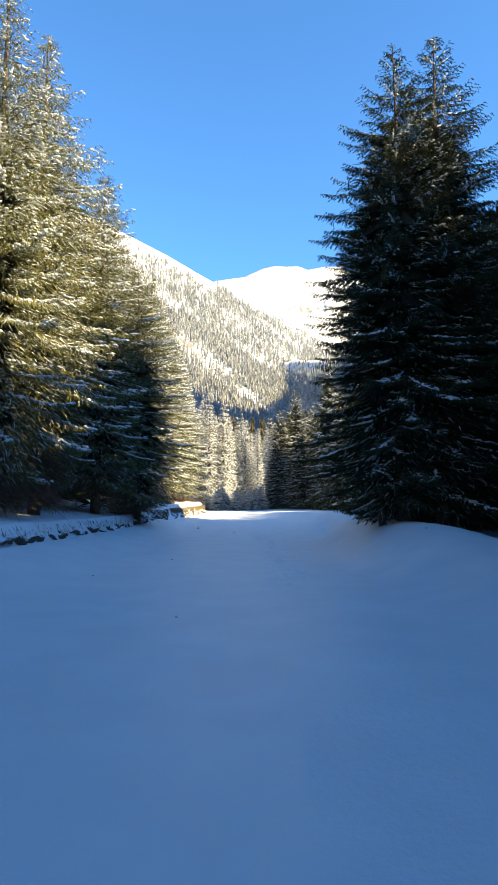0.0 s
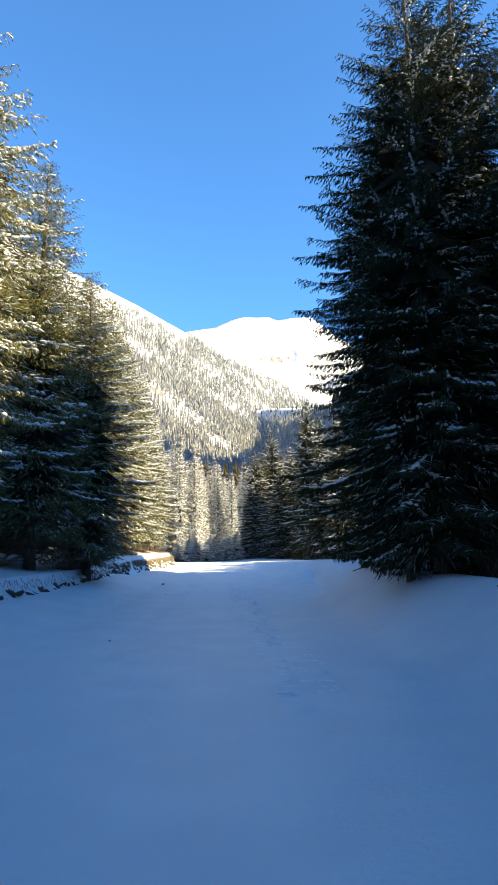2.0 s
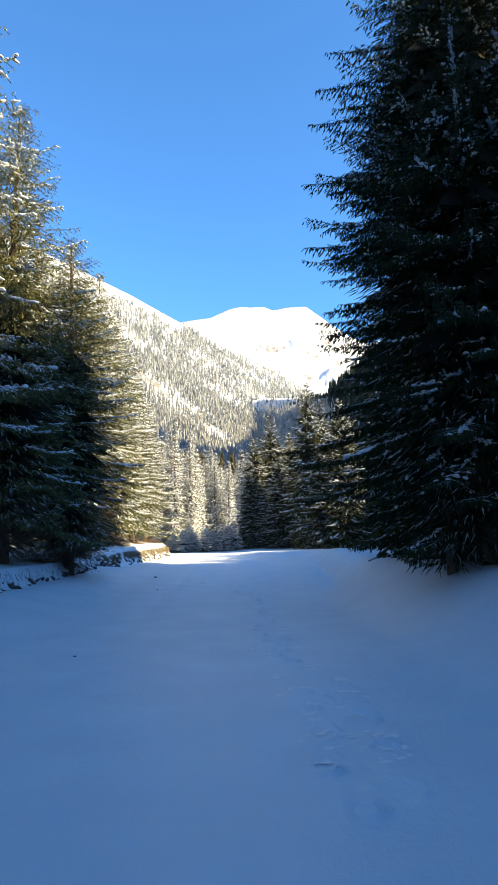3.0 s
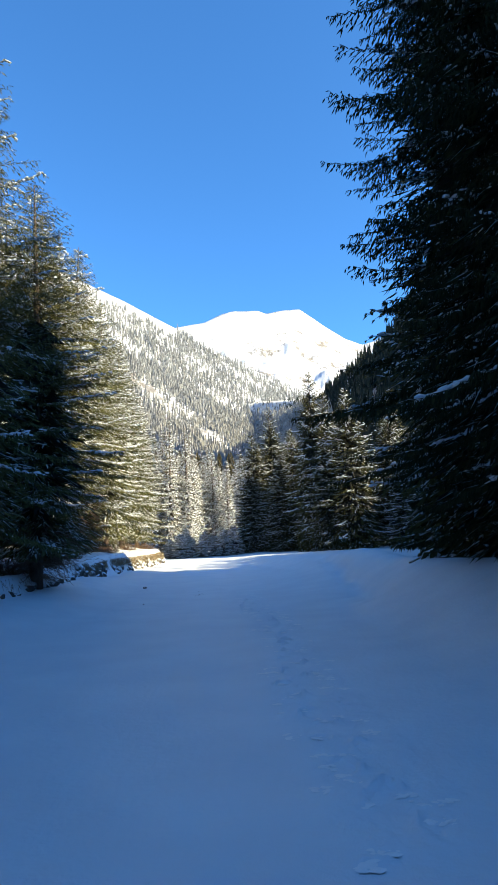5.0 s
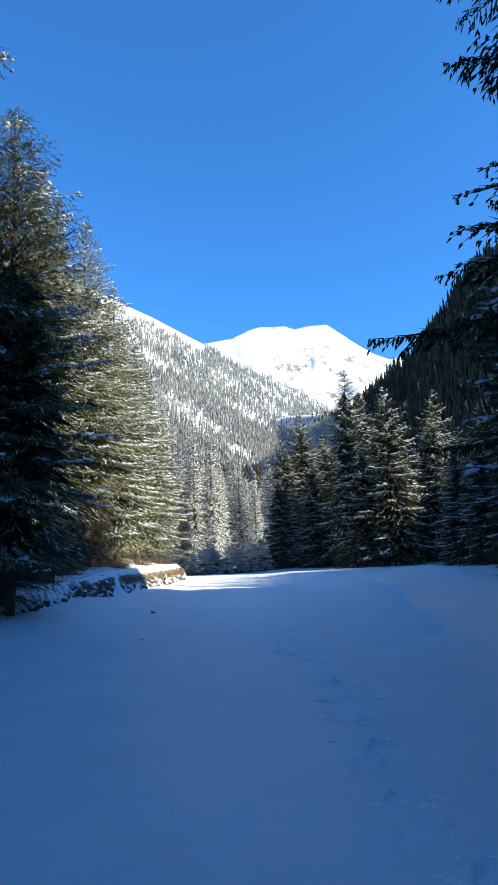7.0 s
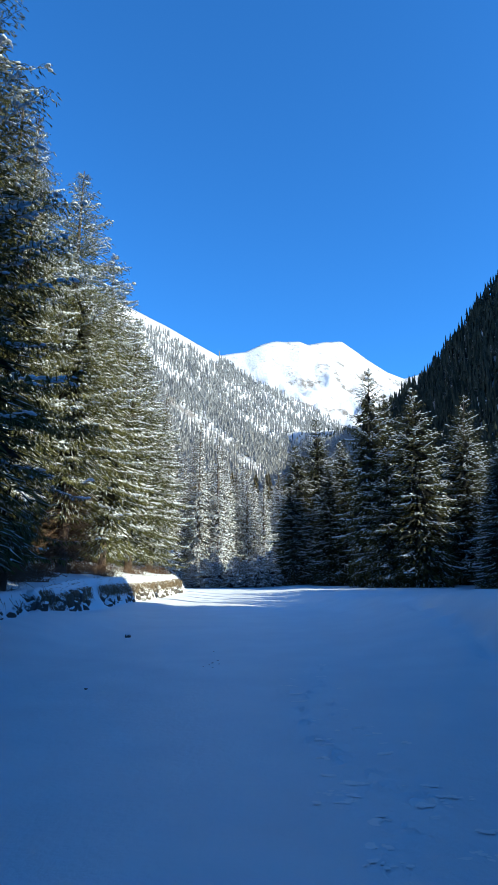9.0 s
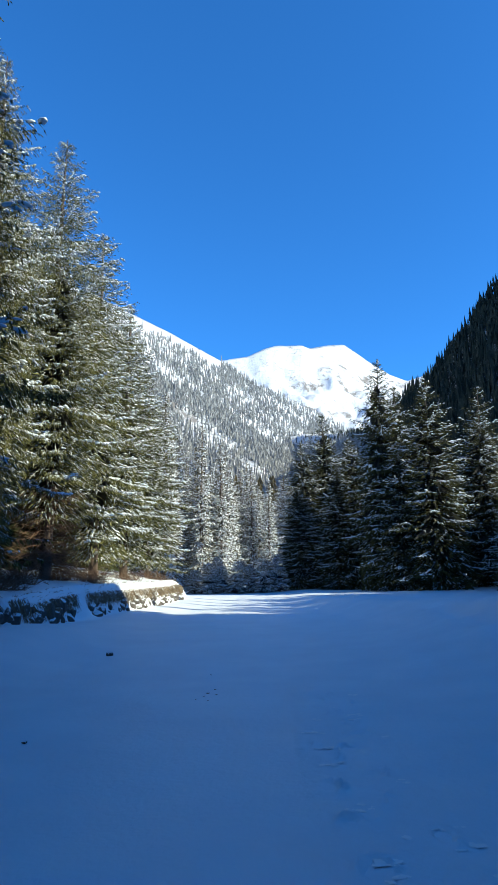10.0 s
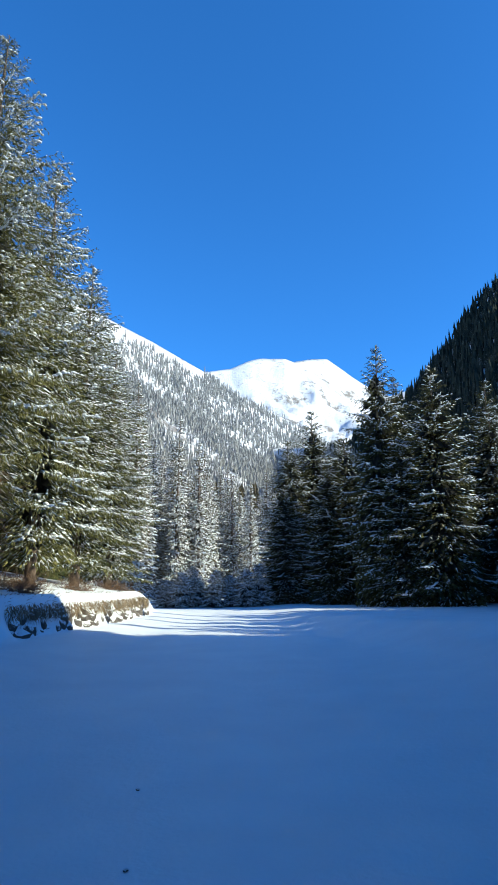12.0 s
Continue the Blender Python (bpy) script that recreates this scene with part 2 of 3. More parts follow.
def ground_height(x, y):
    z = land(x, y)
    pits = np.random.default_rng(88)
    for k in range(34):                                   # trodden hollows along the foot of the bank
        py = 28.5 + 0.5 * k + pits.uniform(-0.3, 0.3)
        px = 3.85 + 0.075 * (py - 31) + pits.normal(0, 0.16)
        z = z - pits.uniform(0.08, 0.2) * np.exp(-((x - px) / pits.uniform(0.2, 0.34)) ** 2 - ((y - py) / pits.uniform(0.3, 0.5)) ** 2)
    for fx in (-2.2, -0.35):                              # faint wheel tracks
        z = z - 0.02 * np.exp(-(((x - fx - 0.012 * y) / 0.25) ** 2)) * ramp01(y, -4, 2) * (1 - ramp01(y, 55, 90))
    return z


ground = new("ground", grid_mesh("ground", spread((-7.2, 6.2, -4500, 4500), 0.17, 1.10), spread((1, 64, -4500, 4500), 0.34, 1.08), ground_height, M_SNOW))
tagged(ground, "undulating fresh snow over a forest road and its verges", "snow", kind="structure")


# ---------------------------------------------------------------- mountains
def sky_line(az, table):
    t = np.array(table)
    return np.interp(az, t[:, 0], t[:, 1])


LEFT_LINE = [(-180, 17), (-120, 22), (-60, 27), (-30, 29), (-20, 26.8), (-12.9, 24.4), (-7.9, 22.4), (-3.1, 20.0), (0, 18.0), (3, 16.6), (6.2, 14.9), (8, 13.8), (11, 11), (16, 4)]
PEAK_LINE = [(-20, 17), (-8, 18.6), (-3.1, 20.0), (-0.5, 20.3), (1.2, 21.0), (2.2, 21.2), (4.6, 21.15), (5.4, 20.85), (7, 21.05), (8.55, 21.0), (10.5, 19.5),
             (12.5, 18.1), (14, 17.4), (15, 17.6), (17, 18.2), (22, 17.5), (32, 16)]
# from 27 degrees on the crest is unseen, raised to shade the hillside
RIGHT_LINE = [(-1, 3), (1.6, 9.0), (2.6, 13.0), (4.5, 13.3), (8, 13.3), (10, 13.2), (11.4, 14.2), (14.1, 16.3), (16, 17.4), (19.2, 20.6), (22.4, 24.2), (27, 27.5), (31, 30), (36, 31), (44, 33), (56, 33), (66, 31), (74, 22), (84, 15), (120, 15), (180, 15)]
HUB = (0.0, 22.0)


def left_far(az):
    return np.interp(az, [-180, -60, -40, -13, 0, 8, 16], [700, 520, 620, 800, 1050, 1300, 1350])


def peak_far(az):
    return np.interp(az, [-20, 5, 20, 32], [2000, 2600, 3300, 3600])


def right_far(az):
    return np.interp(az, [-1, 4, 10, 14, 20, 23, 26, 30, 36, 42, 60, 180], [950, 880, 660, 510, 385, 375, 390, 420, 450, 450, 450, 700])


def flank(az, r, line, near, far, bend, rough, seed):
    """Height of a mountain side that climbs from the valley at near to its crest at far."""
    crest = far(az)
    u = np.clip((r - near) / (crest - near), 0, 1.6)
    soft = sum(sky_line(az + k, line) for k in (-6, -4, -2, 0, 2, 4, 6)) / 7
    edge = np.clip(u, 0, 1) ** 5
    el = np.radians(sky_line(az, line) * edge + soft * (1 - edge))
    top = crest * np.tan(el)
    x, y = HUB[0] + r * np.sin(np.radians(az)), HUB[1] + r * np.cos(np.radians(az))
    rise = np.where(u < 1, u ** bend, 1 - 1.4 * (u - 1))
    bumps = rough * (waves(x, y, 0.012, seed) + 0.25 * waves(x, y, 0.05, seed + 1)) * np.clip(u * 3, 0, 1) * np.clip(np.abs(1 - u) * 4, 0.05, 1)
    bumps = bumps - 0.45 * rough * np.abs(waves(x, y, 0.014, seed + 3)) * np.clip(u * 2, 0, 1) * np.clip((1 - u) * 5, 0, 1)
    if rough > 20:                                        # ribs and gullies down the face of the peak
        ribs = waves(az * 0.5 + 5 * u, u * 5 - 0.35 * az, 0.9, seed + 5)
        bumps = bumps - rough * 0.6 * np.abs(ribs) * np.clip(u * 2, 0, 1) * np.clip((1 - u) * 6, 0, 1)
    return x, y, 1.0 + top * rise + bumps


def mountain(name, az0, az1, near, line, far, bend, rough, seed, cols, rws, rock, label):
    az, u = np.meshgrid(np.linspace(az0, az1, cols), np.concatenate([np.linspace(0, 1, rws), np.linspace(1.02, 1.5, rws // 5)]))
    r = near + u * (far(az) - near)
    x, y, z = flank(az, r, line, near, far, bend, rough, seed)
    v = np.stack([x, y, z - 2.0 * (u == 0)], -1).reshape(-1, 3)
    w, h = cols, az.shape[0]
    i = (np.arange(h - 1)[:, None] * w + np.arange(w - 1)[None]).reshape(-1)
    me = mesh_of(name, v, np.stack([i, i + 1, i + 1 + w, i + w], 1), M_SLOPE, True)
    weight = me.attributes.new("rock", "FLOAT", "POINT")
    weight.data.foreach_set("value", rock(az, np.degrees(np.arctan2(z, r)), x, y).astype(np.float32).ravel())
    return tagged(new(name, me), label, "mountain", kind="structure")


def left_rock(az, el, x, y):
    band = np.exp(-((el - 15.6 + 0.72 * (az + 6.75)) / 0.95) ** 2) * ramp01(az, -11, -8) * (1 - ramp01(az, -1.0, 2))
    return 0.26 + 0.12 * ramp01(el, 15, 20) + 0.36 * band + 0.24 * waves(x, y, 0.05, 41)


def peak_rock(az, el, x, y):
    return 0.41 + 0.34 * np.clip(waves(x, y, 0.035, 42), -0.3, 1) * ramp01(az, -1, 6) * (1 - 0.6 * ramp01(el, 18.0, 20.5))


def right_rock(az, el, x, y):
    return 0.30 + 0.30 * ramp01(az, 9, 13) + 0.2 * waves(x, y, 0.03, 43)


PEAK = ("mountain_peak", -20, 32, 1350, PEAK_LINE, peak_far, 1.15, 46, 11, 250, 100, peak_rock, "distant rounded mountain under smooth sunlit snow")
LEFT = ("hillside_left", -180, 16, 170, LEFT_LINE, left_far, 1.6, 9, 12, 420, 90, left_rock, "sunlit snowy valley side with rock bands and forest")
RIGHT = ("hillside_right", 1.0, 180, 150, RIGHT_LINE, right_far, 1.25, 8, 13, 360, 60, right_rock, "steep shaded valley side under dark forest")
# a shoulder hidden behind the right crest, added to shade the far spur
SHADE_RIDGE_LINE = [(19, 12), (20, 17.5), (22, 22.5), (24, 24), (26, 25.2), (30, 25), (34, 21), (40, 12), (46, 8)]


def shade_ridge_far(az):
    return 850 + 0 * az


SHADE_RIDGE = ("shade_ridge", 19, 46, 690, SHADE_RIDGE_LINE, shade_ridge_far, 1.1, 8, 14, 90, 30, right_rock, "unseen high snowy shoulder added behind the valley side to shade the spur")
for spec in (PEAK, LEFT, RIGHT, SHADE_RIDGE):
    mountain(*spec)


# ---------------------------------------------------------------- far forest
def far_forest(name, spec, sweep, count, keep, low, high, label, seed, tiers=6, sides=6, needles=None):
    """Thousands of small snowy conifers on a mountain side, as one piece of stuff."""
    r = np.random.default_rng(seed)
    near, line, far, bend, rough, wseed = spec[3:9]
    az0, az1 = sweep
    az, u = r.uniform(az0, az1, count), r.uniform(0, 1, count) ** 0.7
    radius = near + u * (far(az) - near)
    x, y, z = flank(az, radius, line, near, far, bend, rough, wseed)
    ok = r.uniform(0, 1, count) < keep(az, np.degrees(np.arctan2(z, radius)), x, y)
    x, y, z = x[ok], y[ok], z[ok]
    n = len(x)
    h = r.uniform(low, high, n) * r.uniform(0.75, 1.1, n)
    verts, faces = [], []
    per = sides + 1
    for k in range(tiers):
        t0, t1 = k / tiers, min(1.0, (k + 1.5) / tiers)
        rad = 0.17 * h * (1 - t0) ** 0.85
        w = np.linspace(0, 6.283, sides, endpoint=False)[None] + r.uniform(0, 6.28, n)[:, None]
        jag = np.where(np.arange(sides) % 2, 1.1, 0.6) * r.uniform(0.6, 1.15, (n, sides))
        ring = np.stack([x[:, None] + rad[:, None] * jag * np.cos(w), y[:, None] + rad[:, None] * jag * np.sin(w),
                         z[:, None] + h[:, None] * (0.06 + 0.94 * t0) - 0.12 * rad[:, None] * jag], -1)
        tip = np.stack([x, y, z + h * (0.06 + 0.94 * t1)], -1)[:, None]
        verts.append(np.concatenate([ring, tip], 1))
    v = np.stack(verts, 1).reshape(-1, 3)
    cone = np.array([[k, (k + 1) % sides, sides] for k in range(sides)])
    f = (cone[None] + per * np.arange(n * tiers)[:, None, None]).reshape(-1, 3)
    return tagged(new(name, mesh_of(name, v, f, needles or M_FAR)), label, "forest", kind="stuff")


def streak(az, el, a0, e0, a1, e1, width):
    """How near a direction lies to an open streak that runs down the hillside."""
    mid = e0 + (e1 - e0) * (az - a0) / (a1 - a0)
    return np.exp(-((el - mid) / width) ** 2) * ramp01(az, a0 - 0.8, a0 + 0.8) * (1 - ramp01(az, a1 - 0.8, a1 + 0.8))


def left_trees(az, el, x, y):
    crest = sky_line(az, LEFT_LINE)
    open_snow = 1.15 * streak(az, el, -8.0, 16.5, 1.0, 9.7, 0.95) + 0.8 * streak(az, el, -2.6, 17.6, 5.2, 14.5, 0.8) + 0.95 * streak(az, el, -2.4, 15.2, 1.4, 13.1, 0.7)
    clear = np.clip(waves(x, y, 0.02, 51) * 1.2 + 0.9, 0.15, 1)
    bare = np.where(az < -3, np.where(crest - el < 0.7, 1.0, (crest - el < 2.2) * 0.6), np.where(crest - el < 0.3, 0.5, 0))
    return clear * np.clip(1 - open_snow * (0.75 + 0.5 * waves(x, y, 0.06, 55)), 0, 1) * (1 - bare)


def right_trees(az, el, x, y):
    return np.where(az < 10.0, 0.6, 0.85) * np.clip(waves(x, y, 0.05, 52) + 0.95, 0.4, 1)


def foot_trees(az, el, x, y):
    return (el < 12.1 + 0.5 * waves(x, y, 0.03, 56)) * 0.95


def rear_trees(az, el, x, y):
    return np.clip(waves(x, y, 0.02, 53) + 0.9, 0.3, 1)


far_forest("left_hillside_forest", LEFT, (-20, 12), 38000, left_trees, 6.5, 12.5, "frosted conifer forest covering the sunlit hillside", 21, 3, 4)
far_forest("far_spur_forest", RIGHT, (2.6, 10.5), 3200, right_trees, 3.5, 7, "small conifers, darkened for shade, scattered over a shaded snowy spur", 25, 3, 5, needles=M_FAR_SHADED)
far_forest("valley_forest", RIGHT, (2.6, 11), 4200, foot_trees, 8, 13, "frosted conifer forest at the foot of the spur", 26, 4, 6)
far_forest("right_hillside_forest", RIGHT, (10.5, 40), 7600, right_trees, 8, 14, "conifer forest, darkened for shade, on the shaded hillside", 22, 3, 6, needles=M_FAR_SHADED)
far_forest("rear_left_forest", LEFT, (-180, -22), 1300, rear_trees, 18, 26, "conifer forest on the hillside behind the road", 23, 3, 6)
far_forest("rear_right_forest", RIGHT, (40, 180), 1300, rear_trees, 18, 26, "conifer forest on the hillside behind the road", 24, 3, 6)


# ---------------------------------------------------------------- spruces
def spruce(name, height, radius, boughs, spacing, sub, girth, snow, seed, needles, bare=0.07, sides=8, full=0.55, dead=0, frost=0.0, skirt=0.62, lumpy=True, shade_width=0.30, core=0.52, fill=0, plump=False, load=1.0, spire=1.75, drape=0.2, span=0.44, plumb=0.0, dots=2):
    """A spruce with weeping boughs: a root with trunk, crown and the snow that lies on it."""
    global rng
    rng = np.random.default_rng(seed)
    root = new(name)
    zs = np.linspace(0, 1, 14)
    lean = np.stack([0.12 * np.sin(zs * 3 + seed), 0.12 * np.sin(zs * 2.3 + seed * 2), zs * height], 1)
    lean[:, :2] *= zs[:, None]
    lean[0, 2] = -0.5
    part("trunk", mesh_of("trunk", *tube(lean, (0.0105 * height) * (1 - zs) ** 0.8 + 0.010, sides), M_BARK, True), root, "grey-brown bark")
    A, B, R = [], [], []
    HA, HB, HR = [], [], []
    SA, SB, SR = [], [], []
    C, D, L3, W3, H3 = [], [], [], [], []
    for k in range(boughs):
        hr = bare + (0.99 - bare) * min(1.0, (k - k % 6 + 6 * rng.uniform(0.2, 0.8)) / boughs) ** 0.68
        rel = min(1.0, (1 - hr) / (1 - bare))
        L = radius * min(rel ** full, spire * rel) * rng.uniform(0.62, 1.14) * (skirt + (1 - skirt) * ramp01(hr, bare, bare + 0.2)) + 0.08
        az = k * 2.399 + rng.uniform(-0.5, 0.5)
        out = np.array([math.cos(az), math.sin(az), 0.0])
        side = np.array([-out[1], out[0], 0.0])
        tilt = -0.36 + 1.1 * hr ** 1.9 + 0.22 * (1 - ramp01(hr, 0.0, 0.12)) + rng.uniform(-0.1, 0.1)
        sag = 0.34 * (1 - hr) + 0.14
        weep = 0.15 + 0.95 * (1 - hr)
        thick = girth * (0.75 + 0.25 * rel ** 0.5)
        n = max(4, int(L / spacing))
        s = (np.arange(n) + 0.6) / n
        foot = np.array([np.interp(hr, zs, lean[:, 0]), np.interp(hr, zs, lean[:, 1]), hr * height])

        def axis(q):
            q = np.asarray(q)[..., None]
            return foot + out * (L * q) + np.array([0, 0, 1.0]) * L * (tilt * q - sag * q ** 2 + 1.05 * sag * q ** 3)

        knots = axis(np.linspace(0, 1, 6))
        A.append(knots[:-1]), B.append(knots[1:] + (knots[1:] - knots[:-1]) * np.array([[0.4], [0.4], [0.4], [0.3], [-0.25]])), R.append(np.linspace(1.0, 0.6, 5) * thick)
        p = axis(s)
        laden = rng.uniform() < snow * (1 - 0.65 * ramp01(hr, 0.55, 0.88)) * (0.1 + 0.9 * ramp01(hr, bare + 0.02, bare + 0.2))
        begin = rng.uniform(0.0, 0.45)
        reach = (span * L * (1 - s) ** 0.7 * ramp01(s, -0.15, 0.25) + 0.09) * rng.uniform(0.65, 1.25, n)
        for sign in (-1, 1):
            way = unit(out * rng.uniform(0.55, 1.1, (n, 1)) + sign * side * rng.uniform(0.6, 1.1, (n, 1)))
            way[:, 2] = -0.28 * weep + rng.uniform(-0.14, 0.14, n)
            tip = p + way * reach[:, None]
            A.append(p), B.append(tip), R.append(thick * (rng.uniform(0.8, 1.15, n) if plump else rng.uniform(0.4, 0.65, n)))
            m = np.maximum(1, (reach / sub).astype(int))
            idx = np.repeat(np.arange(n), m)
            q = rng.uniform(0.12, 0.98, len(idx))[:, None]
            start = p[idx] + (tip - p)[idx] * q
            drop = (0.075 + 0.02 * hr + drape * reach[idx]) * rng.uniform(0.5, 1.35, len(idx))
            stray = 0.75 if plump else 0.3
            fall = (1 - 0.6 * plumb) * (out * (0.8 if plump else 0.45) + sign * side * 0.25 + rng.uniform(-stray, stray, (len(idx), 3))) + np.array([0, 0, -1.25 * weep - 0.35 * plumb])
            HA.append(start), HB.append(start + unit(fall) * drop[:, None]), HR.append(thick * (rng.uniform(0.85, 1.3, len(idx)) if plump else rng.uniform(0.6, 1.05, len(idx))))
            if frost:
                white = rng.uniform(0, 1, len(idx)) < frost
                SA.append(start[white] + [0, 0, thick * 0.5]), SB.append((start + unit(fall + [0, 0, weep]) * drop[:, None] * 0.8)[white] + [0, 0, thick * 0.5]), SR.append(np.full(white.sum(), thick * 0.8))
            if laden:
                on = (rng.uniform(0, 1, n) < (0.45 if lumpy else 0.62)) & (s > begin) & (s < (0.66 if plump else 1.0))
                lift = np.array([0, 0, thick * 0.75])
                if lumpy:                                 # broken rows of small lumps along the side twigs
                    j = np.repeat(np.arange(n)[on], dots)
                    if len(j):
                        q = rng.uniform(0.15, 0.95, (len(j), 1)) * rng.uniform(0.5, 1.0, (n, 1))[j]
                        C.append((p + lift)[j] + (tip - p)[j] * q), D.append(unit(tip - p)[j])
                        size = np.minimum(0.014 + 0.022 * rng.gamma(1.3, 0.7, len(j)), 0.055) * load * (0.6 + 0.1 * L)
                        L3.append(size * rng.uniform(1.0, 1.7, len(j))), W3.append(size * rng.uniform(0.6, 1.0, len(j))), H3.append(size * rng.uniform(0.5, 0.9, len(j)))
                else:
                    f0, f1 = rng.uniform(0.0, 0.45, (n, 1)), rng.uniform(0.6, 1.0, (n, 1))
                    SA.append((p + (tip - p) * f0 + lift)[on]), SB.append((p + (tip - p) * f1 + lift)[on])
                    SR.append((thick * rng.uniform(0.5, 1.25, n) + 0.02 * reach)[on])
        if laden and lumpy:                               # a broken line of lumps along the bough
            m = max(6, int(L / 0.085))
            q0 = np.linspace(begin * 0.6, 0.74 if plump else 0.92, m)
            gaps = np.sin(q0 * rng.uniform(5, 14) + rng.uniform(0, 6)) > -0.7
            lie = gaps & (rng.uniform(0, 1, m) < 0.85)
            c0 = axis(q0)
            slim = load * np.linspace(0.95, 0.6, m) * (0.5 + 0.17 * L) * rng.uniform(0.6, 1.25, m)
            wide0 = (rng.uniform(0.024, 0.054, m) * slim)[lie]
            C.append((c0 + [0, 0, thick * 0.9 + 0.006] + rng.normal(0, 0.02, (m, 3)))[lie]), D.append(unit(np.gradient(c0, axis=0) + rng.normal(0, 0.01, (m, 3)))[lie])
            L3.append(np.maximum(wide0 * rng.uniform(0.9, 1.6, len(wide0)), 0.075)), W3.append(wide0), H3.append(wide0 * rng.uniform(0.8, 1.25, len(wide0)))
        if laden:
            on = (rng.uniform(0, 1, n) < 0.1) & (s > begin) & (s < (0.6 if plump else 0.8))
            if on.any():
                c = p[on] + rng.uniform(-0.03, 0.03, (on.sum(), 3))
                c[:, 2] += thick * 0.7
                C.append(c), D.append(unit(np.repeat(out[None], len(c), 0) + [0, 0, tilt * 0.6] + rng.uniform(-0.5, 0.5, (len(c), 3)) * [1, 1, 0.3]))
                size = rng.uniform(0.04, 0.11, len(c)) * (0.6 + 0.2 * L)
                L3.append(size), W3.append(size * rng.uniform(0.35, 0.8, len(c))), H3.append(size * rng.uniform(0.25, 0.55, len(c)))
    if fill:                                              # short sprays that close the crown round the trunk
        hr = bare + (0.97 - bare) * (1 - np.sqrt(1 - rng.uniform(0, 0.985, fill)))
        rel = np.minimum(1.0, (1 - hr) / (1 - bare))
        wide = radius * np.minimum(rel ** full, spire * rel) * (skirt + (1 - skirt) * ramp01(hr, bare, bare + 0.2))
        az = rng.uniform(0, 6.283, fill)
        out = np.stack([np.cos(az), np.sin(az), 0 * az], 1)
        start = out * (wide * rng.uniform(0.08, 0.62, fill))[:, None] + np.stack([0 * hr, 0 * hr, hr * height], 1)
        way = unit(out + rng.uniform(-0.45, 0.45, (fill, 3)) + np.stack([0 * hr, 0 * hr, -1.0 + 1.1 * hr], 1))
        end = start + way * ((0.17 + 0.06 * wide) * rng.uniform(0.7, 1.4, fill))[:, None]
        size = girth * rng.uniform(1.1, 2.0, fill) * (0.7 + 0.12 * wide)
        HA.append(start), HB.append(end), HR.append(size)
        if C:
            white = rng.uniform(0, 1, fill) < max(frost, 0.1)
            SA.append(start[white] + [0, 0, girth]), SB.append((start + (end - start) * 0.9)[white] + [0, 0, girth]), SR.append(size[white] * 0.75)
    inner = []                                            # near-black ragged cones that paint the shade inside the crown
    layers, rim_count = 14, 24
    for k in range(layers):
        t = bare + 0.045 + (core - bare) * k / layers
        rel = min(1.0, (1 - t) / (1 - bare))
        rad = shade_width * radius * min(rel ** full, spire * rel) * (0.3 + 0.7 * ramp01(t, bare, bare + 0.2)) * rng.uniform(0.85, 1.15)
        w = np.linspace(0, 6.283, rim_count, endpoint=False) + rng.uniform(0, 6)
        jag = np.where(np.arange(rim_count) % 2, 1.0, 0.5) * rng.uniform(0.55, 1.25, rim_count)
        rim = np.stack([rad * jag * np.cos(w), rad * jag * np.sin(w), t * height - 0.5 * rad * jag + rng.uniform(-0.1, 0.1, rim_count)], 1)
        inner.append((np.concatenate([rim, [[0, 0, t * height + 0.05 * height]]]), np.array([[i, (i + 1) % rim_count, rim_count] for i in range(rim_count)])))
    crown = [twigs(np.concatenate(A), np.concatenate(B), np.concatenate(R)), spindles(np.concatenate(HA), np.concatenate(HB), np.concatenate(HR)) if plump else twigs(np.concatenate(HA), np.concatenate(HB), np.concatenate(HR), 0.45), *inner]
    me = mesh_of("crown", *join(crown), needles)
    me.materials.append(M_CROWN_SHADE)
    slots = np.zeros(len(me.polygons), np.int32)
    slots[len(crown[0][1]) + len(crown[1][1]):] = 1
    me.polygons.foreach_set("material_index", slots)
    part("crown", me, root)
    if C:
        c, d, l3, w3, h3 = [np.concatenate(q) for q in (C, D, L3, W3, H3)]
        big = (w3 > 0.055) & plump
        loads = [lumps(c[~big], d[~big], l3[~big], w3[~big], h3[~big]), lumps(c[big], d[big], l3[big], w3[big], h3[big], BALL2),
                 twigs(np.concatenate(SA), np.concatenate(SB), np.concatenate(SR))]
        tagged(part("snow_load", mesh_of("snow_load", *join(loads), M_SNOW, True), root, "white snow lying on the boughs"), kind="stuff")
    if dead:
        sticks = []
        for k in range(dead):
            az, hr = rng.uniform(0, 6.28), rng.uniform(0.03, bare + 0.07)
            out = np.array([math.cos(az), math.sin(az), 0.0])
            p, L = np.array([0, 0, hr * height]), radius * rng.uniform(0.2, 0.42)
            pts = [p, p + out * L * 0.4 + [0, 0, -0.05 * L], p + out * L * 0.75 + [0, 0, -0.22 * L], p + out * L + rng.uniform(-0.2, 0.2, 3) + [0, 0, -0.5 * L]]
            sticks.append(tube(pts, [0.022, 0.016, 0.010, 0.003], 3))
            for t in range(14):
                c = p + out * L * rng.uniform(0.3, 0.95) + [0, 0, -0.2 * L * rng.uniform(0, 1)]
                sticks.append(tube([c, c + unit(out + rng.uniform(-1, 1, 3) + [0, 0, -0.5]) * rng.uniform(0.15, 0.45)], [0.007, 0.002], 3))
        tagged(part("dead_wood", mesh_of("dead_wood", *join(sticks), M_TWIG), root, "bare brown lower branches"), kind="stuff")
    root["height"], root["radius"] = height, radius
    return root


